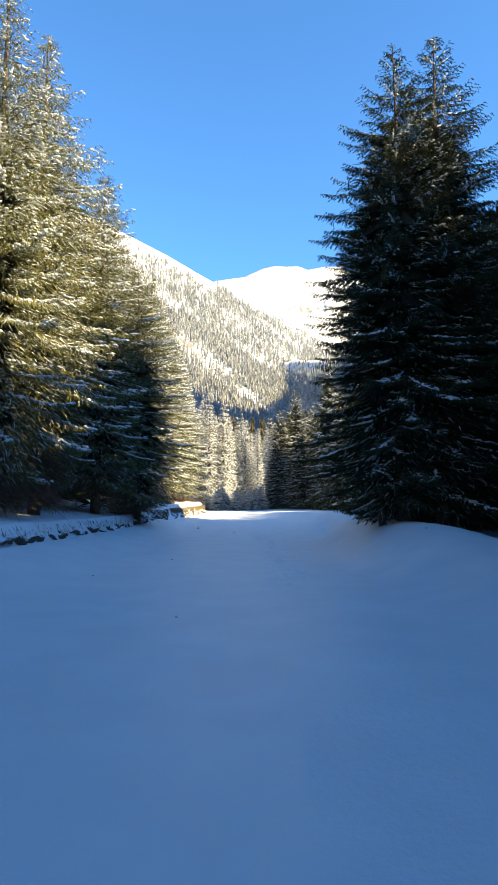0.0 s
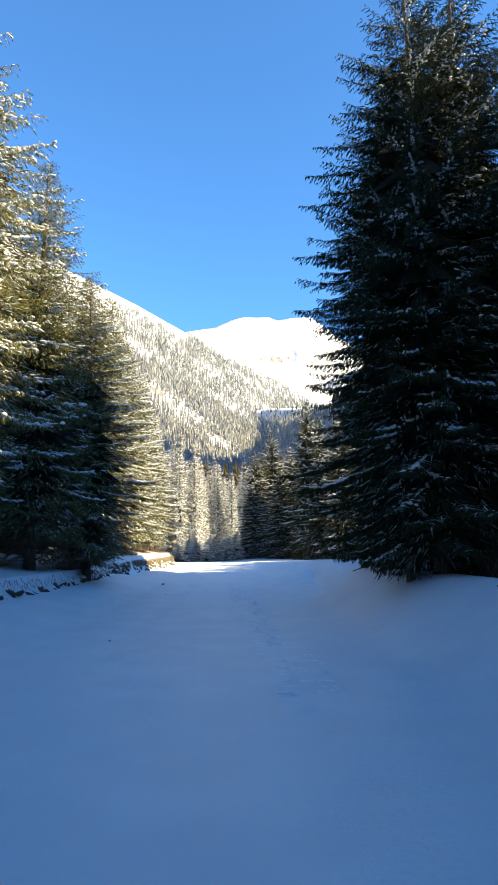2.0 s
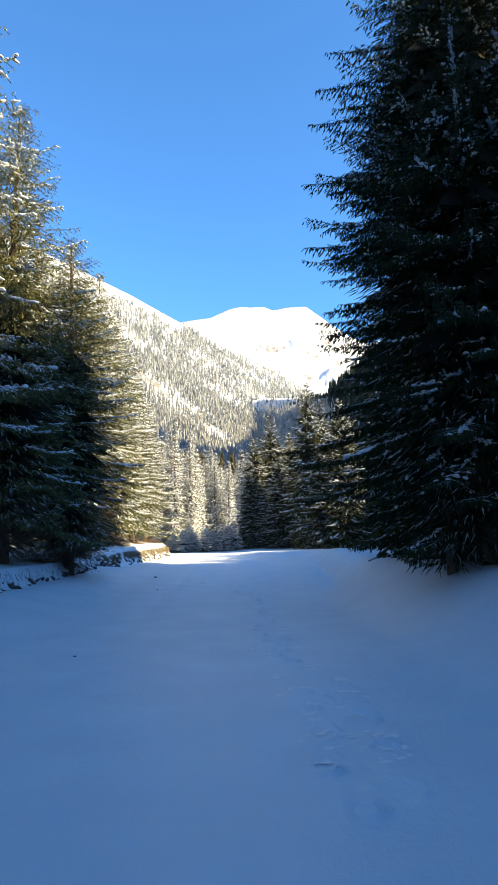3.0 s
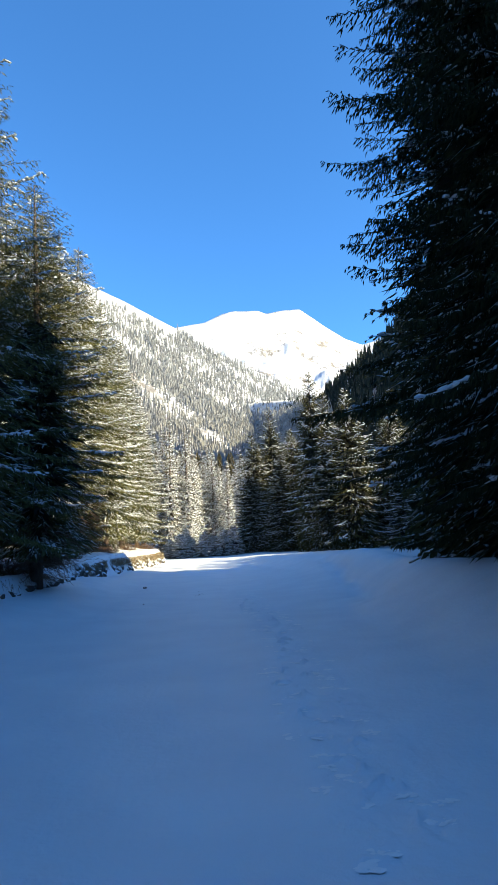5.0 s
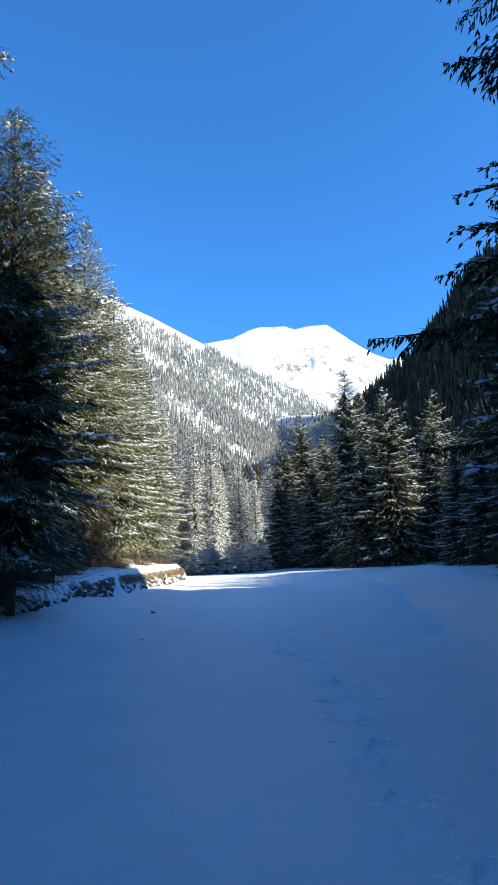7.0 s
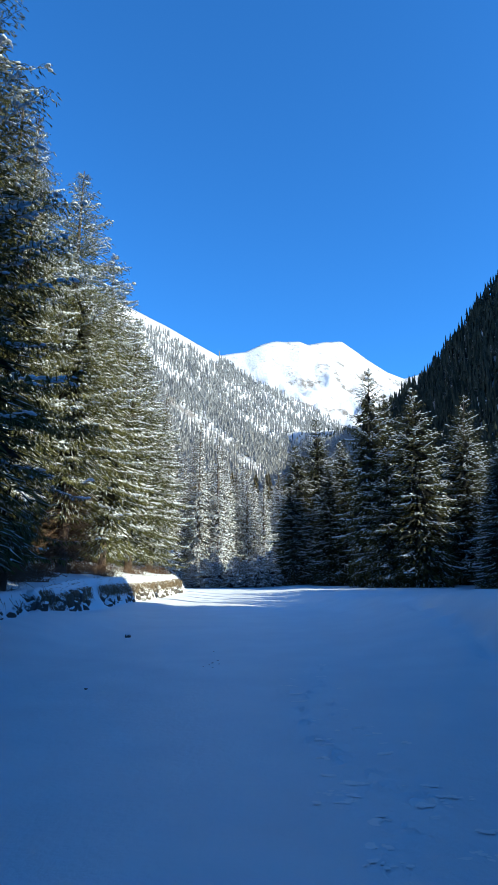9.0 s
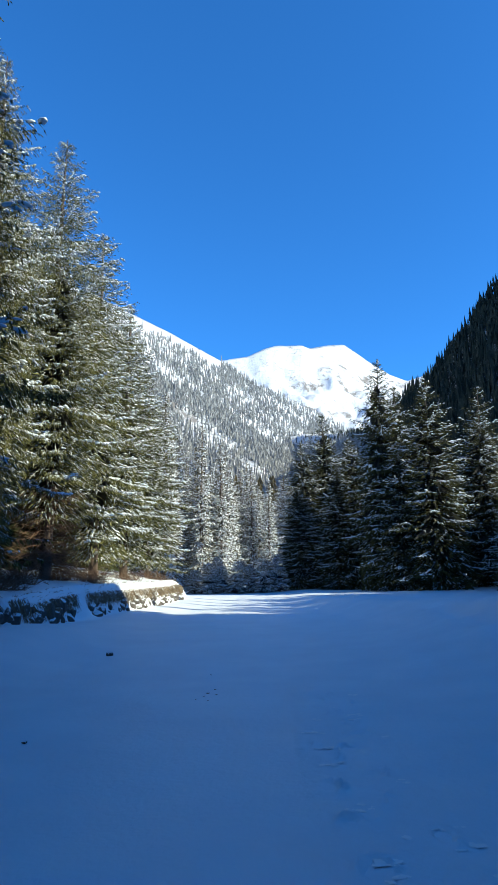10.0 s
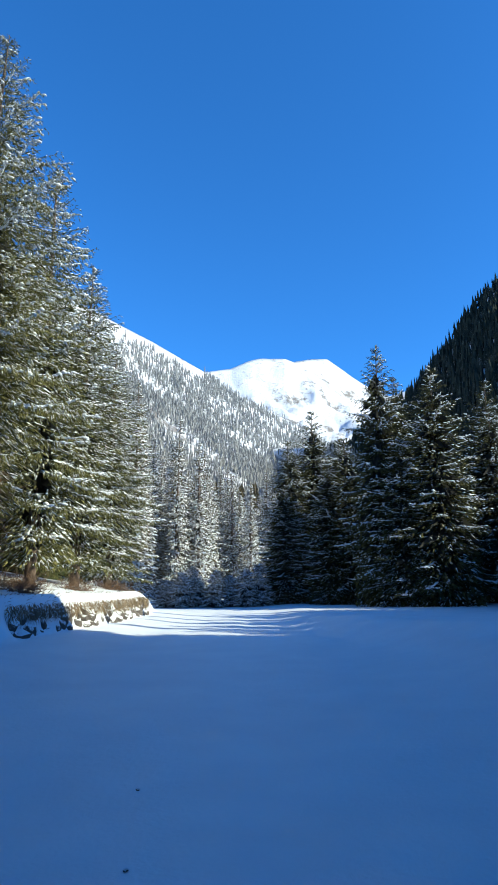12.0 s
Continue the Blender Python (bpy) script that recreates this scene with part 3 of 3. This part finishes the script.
def stand(proto, x, y, tall, wide, turn, sink=0.15):
    h, r = proto["height"], proto["radius"]
    z = float(land(x, y)) - sink
    return pose(x, y, z, 0, 0, turn) @ Matrix.Diagonal((wide / r, wide / r, tall / h, 1))


def plant(protos, rows, label, group):
    """Stands of one kind: the first trees are the protos themselves, the others are copies."""
    used = set()
    for k, (x, y, tall, wide) in enumerate(rows):
        i = k % len(protos)
        m = stand(protos[i], x, y, tall, wide, (k * 137) % 360)
        ob = protos[i]
        if i in used:
            ob = copy_thing(protos[i], Matrix.Identity(4))
        used.add(i)
        placed.append((ob, m))
        tagged(ob, label, "tree", group)


placed = []
# the shaded side's spruces take the needle copy darkened for shade
near_a = spruce("spruce", 18, 3.5, 205, 0.092, 0.037, 0.0125, 0.95, 101, M_NEEDLE_SHADED, bare=0.02, shade_width=0.42, core=0.78, fill=3400, plump=True, load=1.25, full=0.30, spire=2.1, skirt=0.6, span=0.22, plumb=0.75, dots=2, drape=0.15)
near_b = spruce("spruce", 18, 3.5, 200, 0.092, 0.037, 0.0125, 0.95, 102, M_NEEDLE_SHADED, bare=0.02, shade_width=0.42, core=0.78, fill=3400, plump=True, load=1.25, full=0.30, spire=2.1, skirt=0.6, span=0.22, plumb=0.75, dots=2, drape=0.15)
plant([near_a, near_b], [
    # the last four are hidden trees added to shade the left bank's spruces
    (5.7, 24.6, 16.2, 4.2), (6.5, 21.7, 17.9, 4.2), (4.95, 20.6, 16.4, 3.6), (4.3, 20.9, 13.4, 2.1), (10.2, 17.5, 16.5, 3.8), (9.4, 27.5, 17.0, 4.0), (10.4, 32.0, 16.5, 3.8), (9.7, 38.6, 11.5, 3.1), (13.2, 35.6, 16.5, 3.6), (13.3, 38.8, 16.5, 3.6), (13.0, 42.0, 16.5, 3.6), (13.4, 44.0, 14.8, 3.2),
], "tall spruce in shade, needles darkened to match, with snow on its weeping boughs", "roadside spruces on the shaded side")
sunny_a = spruce("spruce", 18, 3.2, 215, 0.145, 0.047, 0.0155, 0.92, 103, M_SUNNY, bare=0.06, full=0.36, spire=1.8, dead=150, frost=0.24, load=1.45, shade_width=0.22, core=0.6, dots=3, fill=5200, span=0.31, plumb=0.5, drape=0.11)
sunny_b = spruce("spruce", 18, 3.2, 210, 0.145, 0.047, 0.0155, 0.92, 104, M_SUNNY, bare=0.12, full=0.36, spire=1.8, dead=180, frost=0.24, load=1.45, shade_width=0.22, core=0.6, dots=3, fill=5200, span=0.31, plumb=0.5, drape=0.11)
plant([sunny_a, sunny_b], [
    (-8.0, 20.0, 18.5, 3.6), (-7.8, 23.4, 18.8, 3.9), (-8.2, 43.2, 17.2, 3.2), (-7.7, 49.7, 18.2, 3.8), (-6.9, 41.5, 15.0, 2.0),
], "sunlit spruce with olive needles and snow-laden boughs", "roadside spruces on the sunny side")
half_lit = spruce("spruce", 18, 3.2, 255, 0.14, 0.040, 0.0150, 0.5, 112, M_SUNNY, bare=0.08, full=0.58, spire=2.2, skirt=0.85, dead=130, frost=0.03, load=1.5, shade_width=0.46, core=0.58, fill=5000, span=0.31, plumb=0.5, drape=0.12)
plant([half_lit], [(-7.4, 31.0, 17.2, 4.0), (-6.1, 35.0, 14.4, 3.8), (-8.9, 27.0, 16.0, 3.2)], "tall spruce in shade below its sunlit top with sparse snow", "roadside spruces on the sunny side")
mid_a = spruce("spruce", 18, 3.2, 160, 0.19, 0.11, 0.029, 0.95, 109, M_SUNNY, bare=0.05, frost=0.3, shade_width=0.24, fill=2400, load=2.0)
mid_b = spruce("spruce", 18, 3.2, 155, 0.19, 0.11, 0.029, 0.95, 110, M_SUNNY, bare=0.05, frost=0.3, shade_width=0.24, fill=2400, load=2.0)
plant([mid_a, mid_b], [
    (-10.5, 34.5, 17.5, 3.4), (-7.2, 54.5, 16.5, 3.3), (-6.9, 59.5, 15.0, 3.4), (-6.4, 64.0, 12.5, 3.1), (-11.0, 46.5, 18.0, 3.4), (-10.5, 57.0, 17.5, 3.3),
], "sunlit snowy spruce farther along the bank", "roadside spruces on the sunny side")
low_a = spruce("spruce", 15, 3.0, 150, 0.27, 0.17, 0.042, 0.95, 105, M_OLIVE, load=1.7, frost=0.14, bare=0.015, full=0.37, skirt=0.95, shade_width=0.62, core=0.85, fill=3600, spire=2.1)
low_b = spruce("spruce", 15, 3.0, 145, 0.27, 0.17, 0.042, 0.95, 106, M_OLIVE, load=1.7, frost=0.14, bare=0.015, full=0.37, skirt=0.95, shade_width=0.62, core=0.85, fill=3600, spire=2.1)
plant([low_a, low_b], [
    (7.3, 29.4, 14.5, 3.9), (4.0, 81.0, 12.6, 3.0), (6.1, 82.5, 15.4, 3.4), (3.4, 79.4, 8.8, 2.4), (7.8, 77.0, 12.0, 3.2), (8.8, 71.0, 16.6, 3.0), (10.4, 73.0, 15.2, 2.9), (11.6, 68.7, 14.3, 3.5),
    (17.3, 75.0, 15.4, 3.4), (19.6, 68.0, 9.5, 3.0), (13.5, 76.0, 14.0, 3.4), (8.4, 84.0, 13.5, 3.2), (11.0, 80.0, 13.2, 3.2), (16.0, 71.5, 12.6, 3.2),
    (6.4, 77.2, 10.0, 2.8), (9.6, 69.4, 10.0, 2.8),
    # spruces mostly out of view, added to shade the road, bank and clump
    (13.6, 46.0, 9.6, 2.4), (14.4, 48.2, 9.0, 2.3), (13.8, 50.4, 9.4, 2.4), (14.5, 52.6, 9.0, 2.3), (13.9, 54.8, 9.2, 2.4), (14.6, 57.0, 8.8, 2.3), (14.1, 59.2, 9.0, 2.4), (14.8, 61.2, 8.6, 2.3),
    (12.9, 47.1, 7.4, 1.9), (13.2, 53.7, 7.2, 1.9), (13.3, 58.1, 7.6, 2.0), (15.2, 63.5, 6.4, 2.4), (15.8, 65.6, 6.2, 2.4), (17.2, 67.0, 7.4, 2.6),
    (16.4, 44.8, 10.5, 2.6), (16.0, 47.0, 10.2, 2.6), (16.5, 49.3, 10.4, 2.6), (16.1, 51.6, 10.0, 2.6), (16.6, 53.8, 10.2, 2.5), (16.2, 56.0, 9.8, 2.5), (16.7, 58.2, 10.0, 2.5)], "dark spruce dusted with snow, of the far clump and the added shade rows", "spruces beyond the clearing")
back_a = spruce("spruce", 17, 2.0, 84, 0.28, 0.30, 0.062, 0.9, 107, M_FROSTED, bare=0.02, sides=5, frost=0.75, lumpy=False, shade_width=0.12, fill=1500, spire=1.5, skirt=0.95)
back_b = spruce("spruce", 17, 2.0, 82, 0.28, 0.30, 0.062, 0.9, 108, M_FROSTED, bare=0.02, sides=5, frost=0.75, lumpy=False, shade_width=0.12, fill=1500, spire=1.5, skirt=0.95)
r = np.random.default_rng(31)
rows = []
for y in np.arange(80, 132, 3.4):                       # frosted stand where the road leaves
    for x in np.arange(5.5 if y < 106 else 12.5, -17, -2.3):
        if (y < 91 and x > -8) or (y < 101 and x > -1.5):
            continue
        rows.append((x + r.uniform(-0.8, 0.8), y + r.uniform(-1.3, 1.3), r.uniform(12.0, 16.0) - 0.28 * min(x, 4), r.uniform(2.0, 2.7)))
low = [(-4.9, 76.4, 1.9, 1.1), (-3.8, 75.6, 2.4, 1.3), (-2.7, 76.6, 2.1, 1.2), (-1.6, 75.8, 2.5, 1.3), (-0.6, 76.9, 2.2, 1.2), (0.5, 76.2, 2.6, 1.3), (1.3, 77.2, 3.0, 1.4), (-3.2, 78.0, 2.8, 1.3)]
plant([back_a, back_b], rows, "slender frosted spruce in the forest up the valley", "forest up the valley")
young = spruce("spruce", 2.4, 1.3, 75, 0.12, 0.10, 0.035, 0.9, 111, M_FROSTED, bare=0.0, sides=5, full=0.6, skirt=0.95, frost=0.3, shade_width=0.6)
plant([young], low, "young bushy snow-covered spruce at the forest edge", "young spruces at the forest edge")


def dense_spruce(name, height, radius, seed):
    """A close-grown forest spruce whose boughs make overlapping ragged skirts."""
    q = np.random.default_rng(seed)
    root = new(name)
    zs = np.linspace(0, 1, 6)
    stem = np.stack([0 * zs, 0 * zs, zs * height - 0.4], 1)
    part("trunk", mesh_of("trunk", *tube(stem, 0.016 * height * (1 - zs) + 0.01, 6), M_BARK, True), root, "grey-brown bark")
    pieces = []
    for k in range(22):
        t = 0.04 + 0.93 * k / 22
        rad = radius * (1 - t) ** 0.62 * q.uniform(0.85, 1.1)
        w = np.linspace(0, 6.283, 34, endpoint=False) + q.uniform(0, 6) + q.uniform(-0.05, 0.05, 34)
        jag = np.where(np.arange(34) % 2, 1.0, 0.5) * q.uniform(0.6, 1.2, 34)
        rim = np.stack([rad * jag * np.cos(w), rad * jag * np.sin(w), t * height - 0.34 * rad * jag + q.uniform(-0.12, 0.12, 34)], 1)
        v = np.concatenate([rim, [[0, 0, min(height, t * height + height * 0.07)]]])
        pieces.append((v, np.array([[i, (i + 1) % 34, 34] for i in range(34)])))
    part("crown", mesh_of("crown", *join(pieces), M_NEEDLE_SHADED), root)
    root["height"], root["radius"] = height, radius
    return root


rows = []
for k, x in enumerate((13.0, 16.5, 20.5, 25.0)):        # unseen forest beside the road on the sun's side, sized to cast its shade
    for y in np.arange(-34, 45.0 - 0.4 * (x - 13), 2.5):
        tall = 17.5 if y < 19 else 22.8 if y < 27.5 else 19.5 if y < 31 else 16.5 if y < 40 else 14.6
        rows.append((x + r.uniform(-1, 1), y + r.uniform(-1, 1), tall + r.uniform(-1, 1) + k * (y < 31), r.uniform(3.2, 4.0)))
# hidden slender spruces added to cast shadow stripes across the road
rows += [(22.0, 45.6, 17.0, 0.9), (22.6, 48.6, 16.0, 0.8), (22.0, 51.4, 17.0, 0.9), (23.0, 54.2, 17.0, 1.0)]
for y in np.arange(-26, 15, 3.2):
    rows.append((9.3 + r.uniform(-0.6, 0.6), y, (18 if y < 7 else 15.5) + r.uniform(-1, 1), 3.6))
    rows.append((-9.3 + r.uniform(-0.6, 0.6), y, 18 + r.uniform(-1, 1), 3.6))
for y in np.arange(-26, 76, 3.8):
    for x in (-13.0, -17.5):
        rows.append((x + r.uniform(-0.8, 0.8), y + r.uniform(-1, 1), r.uniform(15, 18), 3.4))
def forest(name, proto, rows, label, needles):
    """Many close-standing spruces of one form, as one piece of stuff."""
    crown = next(o for o in proto.children if o.name.startswith("crown")).data
    v = np.empty(len(crown.vertices) * 3)
    crown.vertices.foreach_get("co", v)
    v = v.reshape(-1, 3)
    f = np.array([p.vertices[:] for p in crown.polygons])
    pieces = []
    for k, (x, y, tall, wide) in enumerate(rows):
        m = np.array(stand(proto, x, y, tall, wide, (k * 137) % 360))
        pieces.append((v @ m[:3, :3].T + m[:3, 3], f))
    return tagged(new(name, mesh_of(name, *join(pieces), needles)), label, "forest", kind="stuff")


dense = [dense_spruce("spruce", 17, 3.4, 61 + k) for k in range(3)]
deep = [row for row in rows if row[1] < 13 or abs(row[0] + 1) > 15.5]
rows = [row for row in rows if row not in deep]
forest("roadside_forest", dense[0], deep, "dense dark spruce forest behind the roadside trees, partly added to cast shade", M_NEEDLE_SHADED)
back = [(x + r.uniform(-1.2, 1.2), y + r.uniform(-2, 2), r.uniform(16, 20), r.uniform(2.3, 3.0)) for y in np.arange(136, 192, 5.0) for x in np.arange(-27, 19, 3.0)]
forest("frosted_forest", dense[1], back, "frosted spruce forest on the valley floor", M_FROSTED)
plant(dense, rows, "snow-dusted spruce in the dense roadside forest", "roadside forest")
for ob, m in placed:
    ob.matrix_basis = m


# ---------------------------------------------------------------- bank, stones and litter
stone_meshes = []
for k in range(7):
    bv, bf = BALL2
    q = np.random.default_rng(200 + k)
    lump = 1 + 0.16 * waves(bv[:, 0] * 3 + k, bv[:, 1] * 3 + bv[:, 2] * 4, 0.9, 300 + k)[:, None] + q.uniform(-0.07, 0.07, (len(bv), 1))
    stone_meshes.append(mesh_of("stone", np.clip(bv * lump, -0.82, 0.82), bf, M_ROCK))
bank = tagged(new("stone_bank"), "rough low bank of dark frosted stones under a thick snow cap", "wall", kind="structure")
q = np.random.default_rng(77)
y = 15.0
while y < 63.5:
    tall = 0.30 if y < 40 else 0.55
    if 47.9 < y < 48.9:
        y += 0.4
        continue
    for level in range(1 if y < 41 else 2 if y < 45 else 3):
        ob = new("stone", stone_meshes[q.integers(7)])
        ob.parent = bank
        x = float(wall_x(y)) - 0.16 - 0.06 * level + q.uniform(-0.12, 0.08)
        low = float(land(float(wall_x(y)) + 0.05, y))
        ob.matrix_basis = pose(x, y + q.uniform(-0.15, 0.15) + 0.2 * level, low + 0.08 + 0.22 * level + q.uniform(-0.06, 0.06), q.uniform(-40, 40), q.uniform(-40, 40), q.uniform(0, 360)) @ Matrix.Diagonal(
            (q.uniform(0.14, 0.34), q.uniform(0.16, 0.42), q.uniform(0.12, 0.30) * (tall / 0.5), 1))
    y += q.uniform(0.22, 0.6)


def blades(name, starts, ends, radius, material, label, category):
    v, f = twigs(np.array(starts), np.array(ends), np.array(radius))
    return tagged(new(name, mesh_of(name, v, f, material)), label, category, kind="stuff")


a, b, w = [], [], []
for y in np.concatenate([q.uniform(15, 64, 1500), q.uniform(42, 64, 4600)]):
    if 47.9 < y < 48.9 or (y < 42 and q.uniform() < 0.6):
        continue
    x = float(wall_x(y)) - q.uniform(0.02, 0.40)
    z = float(land(x, y))
    if y < 43 or q.uniform() < 0.88:                                # hanging over the stones
        x = float(wall_x(y)) - q.uniform(0.0, 0.22)
        z = float(land(float(wall_x(y)) - 0.36, y)) - (q.uniform(0.0, 0.3) if y < 43 else q.uniform(0.22, 0.6))
        b.append((x + q.uniform(0.02, 0.16), y + q.uniform(-0.07, 0.07), z - q.uniform(0.1, 0.32)))
    else:
        b.append((x + q.uniform(-0.05, 0.2), y + q.uniform(-0.12, 0.12), z + q.uniform(0.01, 0.08)))
    a.append((x, y, z))
    w.append(q.uniform(0.004, 0.011))
blades("dry_grass", a, b, w, M_GRASS, "dry brown grass hanging over the stone bank", "grass")


def shrub(x, y, size, seed, count=130):
    """A leafless shrub of many thin forking stems."""
    q = np.random.default_rng(seed)
    z = float(land(x, y))
    pieces = []
    for k in range(count):
        p = np.array([x + q.normal(0, 0.4) * size, y + q.normal(0, 0.45) * size, z - 0.03])
        d = unit(np.array([q.uniform(-1, 1), q.uniform(-1, 1), q.uniform(0.1, 1.1)]))
        long = size * q.uniform(0.35, 1.15)
        kink = q.uniform(-0.16, 0.16, (3, 3)) * size
        pts = [p, p + d * long * 0.35 + kink[0], p + d * long * 0.7 + kink[1] + [0, 0, -0.05 * long], p + d * long + kink[2] + [0, 0, -0.2 * long]]
        pts = [np.array([a[0], a[1], max(a[2], z - 0.03)]) for a in pts]
        pieces.append(tube(pts, [0.010, 0.008, 0.005, 0.002], 3))
        for t in range(5):
            c = pts[1] + (pts[3] - pts[1]) * q.uniform(0, 0.9)
            pieces.append(tube([c, c + unit(d + q.uniform(-1.1, 1.1, 3)) * long * q.uniform(0.12, 0.35)], [0.005, 0.001], 3))
    ob = new("shrub", mesh_of("shrub", *join(pieces), M_TWIG))
    return tagged(ob, "leafless brown shrub on the snowy bank", "shrub", "shrubs on the bank")


for k, (x, y, size) in enumerate([(-6.6, 52.0, 0.7), (-6.2, 57.0, 0.8), (-7.2, 40.5, 0.8), (-7.0, 34.5, 0.7), (-5.6, 61.0, 0.7), (-7.4, 44.6, 0.9), (-7.6, 46.4, 0.9), (-7.5, 50.4, 1.0), (-7.4, 38.4, 0.8), (-7.2, 53.6, 0.9)]):
    shrub(x, y, size, 400 + k, 170 if size > 0.85 else 110)

rock = new("rock", stone_meshes[2])
rock.matrix_basis = pose(-3.15, 40.0, float(land(-3.15, 40.0)) + 0.03, 10, 5, 30) @ Matrix.Diagonal((0.085, 0.07, 0.07, 1))
tagged(rock, "small dark stone lying on the snow-covered road", "stone")
for k, (x, y, size) in enumerate([(-0.82, 35.6, 0.032), (-0.74, 35.9, 0.026), (-0.95, 35.2, 0.022), (-0.86, 35.4, 0.02), (-0.7, 35.5, 0.024), (-0.78, 35.1, 0.018), (-0.9, 37.4, 0.03), (-2.2, 18.5, 0.04), (4.6, 16.8, 0.06), (-2.4, 33.0, 0.05), (-1.0, 9.0, 0.03), (-3.4, 14.2, 0.035)]):
    ob = new("bark_fragment", stone_meshes[k % 7])
    ob.matrix_basis = pose(x, y, float(land(x, y)) + size * 0.25, 0, 0, k * 50) @ Matrix.Diagonal((size * 0.8, size * 0.55, size * 0.3, 1))
    tagged(ob, "small dark bark fragment fallen on the snow", "debris", "debris on the snow")


def crumbs(name, spots, size, label):
    """Loose lumps of crusted snow kicked up along a trail."""
    c = np.array([(x, y, float(land(x, y))) for x, y in spots])
    n = len(c)
    way = np.stack([q.uniform(0.4, 1, n), q.uniform(-0.6, 0.6, n), np.zeros(n)], 1)
    big = size * q.uniform(0.35, 1.0, n)
    rise = big * q.uniform(0.05, 0.11, n)
    c[:, 2] += 0.009
    v, f = lumps(c, way, big, big * q.uniform(0.4, 0.8, n), rise)
    return tagged(new(name, mesh_of(name, v, f, M_BRIGHT_CRUMB)), label, "snow", kind="stuff")


def trail_x(y):
    return 0.82 - 0.012 * np.maximum(0, y - 26) + 0.08 * np.sin(y * 0.55)


def trail():
    """A trodden trail: a fine sheet of snow over the road with boot holes and kicked-up rims."""
    t = np.random.default_rng(91)
    us, ys = np.arange(-0.62, 0.621, 0.028), np.arange(12.0, 37.0, 0.036)
    u, y = np.meshgrid(us, ys)
    x = trail_x(y) + u
    z = 0 * x
    y0 = 12.6
    while y0 < 35.6:
        for foot in (-0.17, 0.17):
            cx, cy = foot + t.normal(0, 0.10), y0 + (0.36 if foot > 0 else 0) + t.normal(0, 0.07)
            half = int(round(0.45 / 0.036))
            i = int(round((cy - 12.0) / 0.036))
            cut = slice(max(0, i - half), min(len(ys), i + half))
            a, b = (u[cut] - cx) / t.uniform(0.05, 0.08), (y[cut] - cy) / t.uniform(0.07, 0.15)
            q2 = a * a + b * b
            z[cut] -= t.uniform(0.01, 0.035) * np.exp(-q2 ** 1.6)
            z[cut] += t.uniform(0.010, 0.028) * np.exp(-((np.sqrt(q2) - 1.45) / 0.35) ** 2) * t.uniform(0, 1.6, a.shape) * np.clip(0.4 + a * t.normal() + b * t.normal(), 0, 1.6)
        y0 += t.uniform(0.62, 0.8)
    edge = np.maximum(ramp01(np.abs(u), 0.28, 0.61), np.maximum(1 - ramp01(y, 12.0, 12.5), ramp01(y, 35.8, 36.9)))
    z = z + 0.012 * waves(x, y, 7.0, 92) * (1 - edge) + t.normal(0, 0.0025, x.shape)
    z = ground_height(x, y) + 0.009 * (1 - 1.6 * edge) + z * (1 - edge)
    w, h = len(us), len(ys)
    i = (np.arange(h - 1)[:, None] * w + np.arange(w - 1)[None]).reshape(-1)
    me = mesh_of("footpath", np.stack([x, y, z], -1).reshape(-1, 3), np.stack([i, i + 1, i + 1 + w, i + w], 1), M_SNOW, True)
    return tagged(new("footpath", me), "trodden trail of boot holes in fresh snow", "path", kind="structure")


trail()
spots = []
for y in np.arange(13.5, 35.4, 0.2):
    for strand in (-0.24, 0.24):
        if q.uniform() < 0.36 + 0.4 * ramp01(y, 27, 33):
            continue
        cx = float(trail_x(y)) + strand + q.normal(0, 0.09)
        dy, half = q.uniform(-0.1, 0.1), q.uniform(0.04, 0.16)
        for k in range(q.integers(5, 14)):
            spots.append((cx + q.uniform(-half, half), y + dy + q.normal(0, 0.03)))
crumbs("trail_snow", spots, 0.048, "crusted snow kicked up along a foot trail")
spots = [(q.uniform(3.6, 7.6), q.uniform(30, 47)) for k in range(110)] + [(q.uniform(1.6, 5.5), q.uniform(52, 62)) for k in range(50)]
crumbs("bank_snow", spots, 0.05, "broken lumps of snow on the roadside bank")
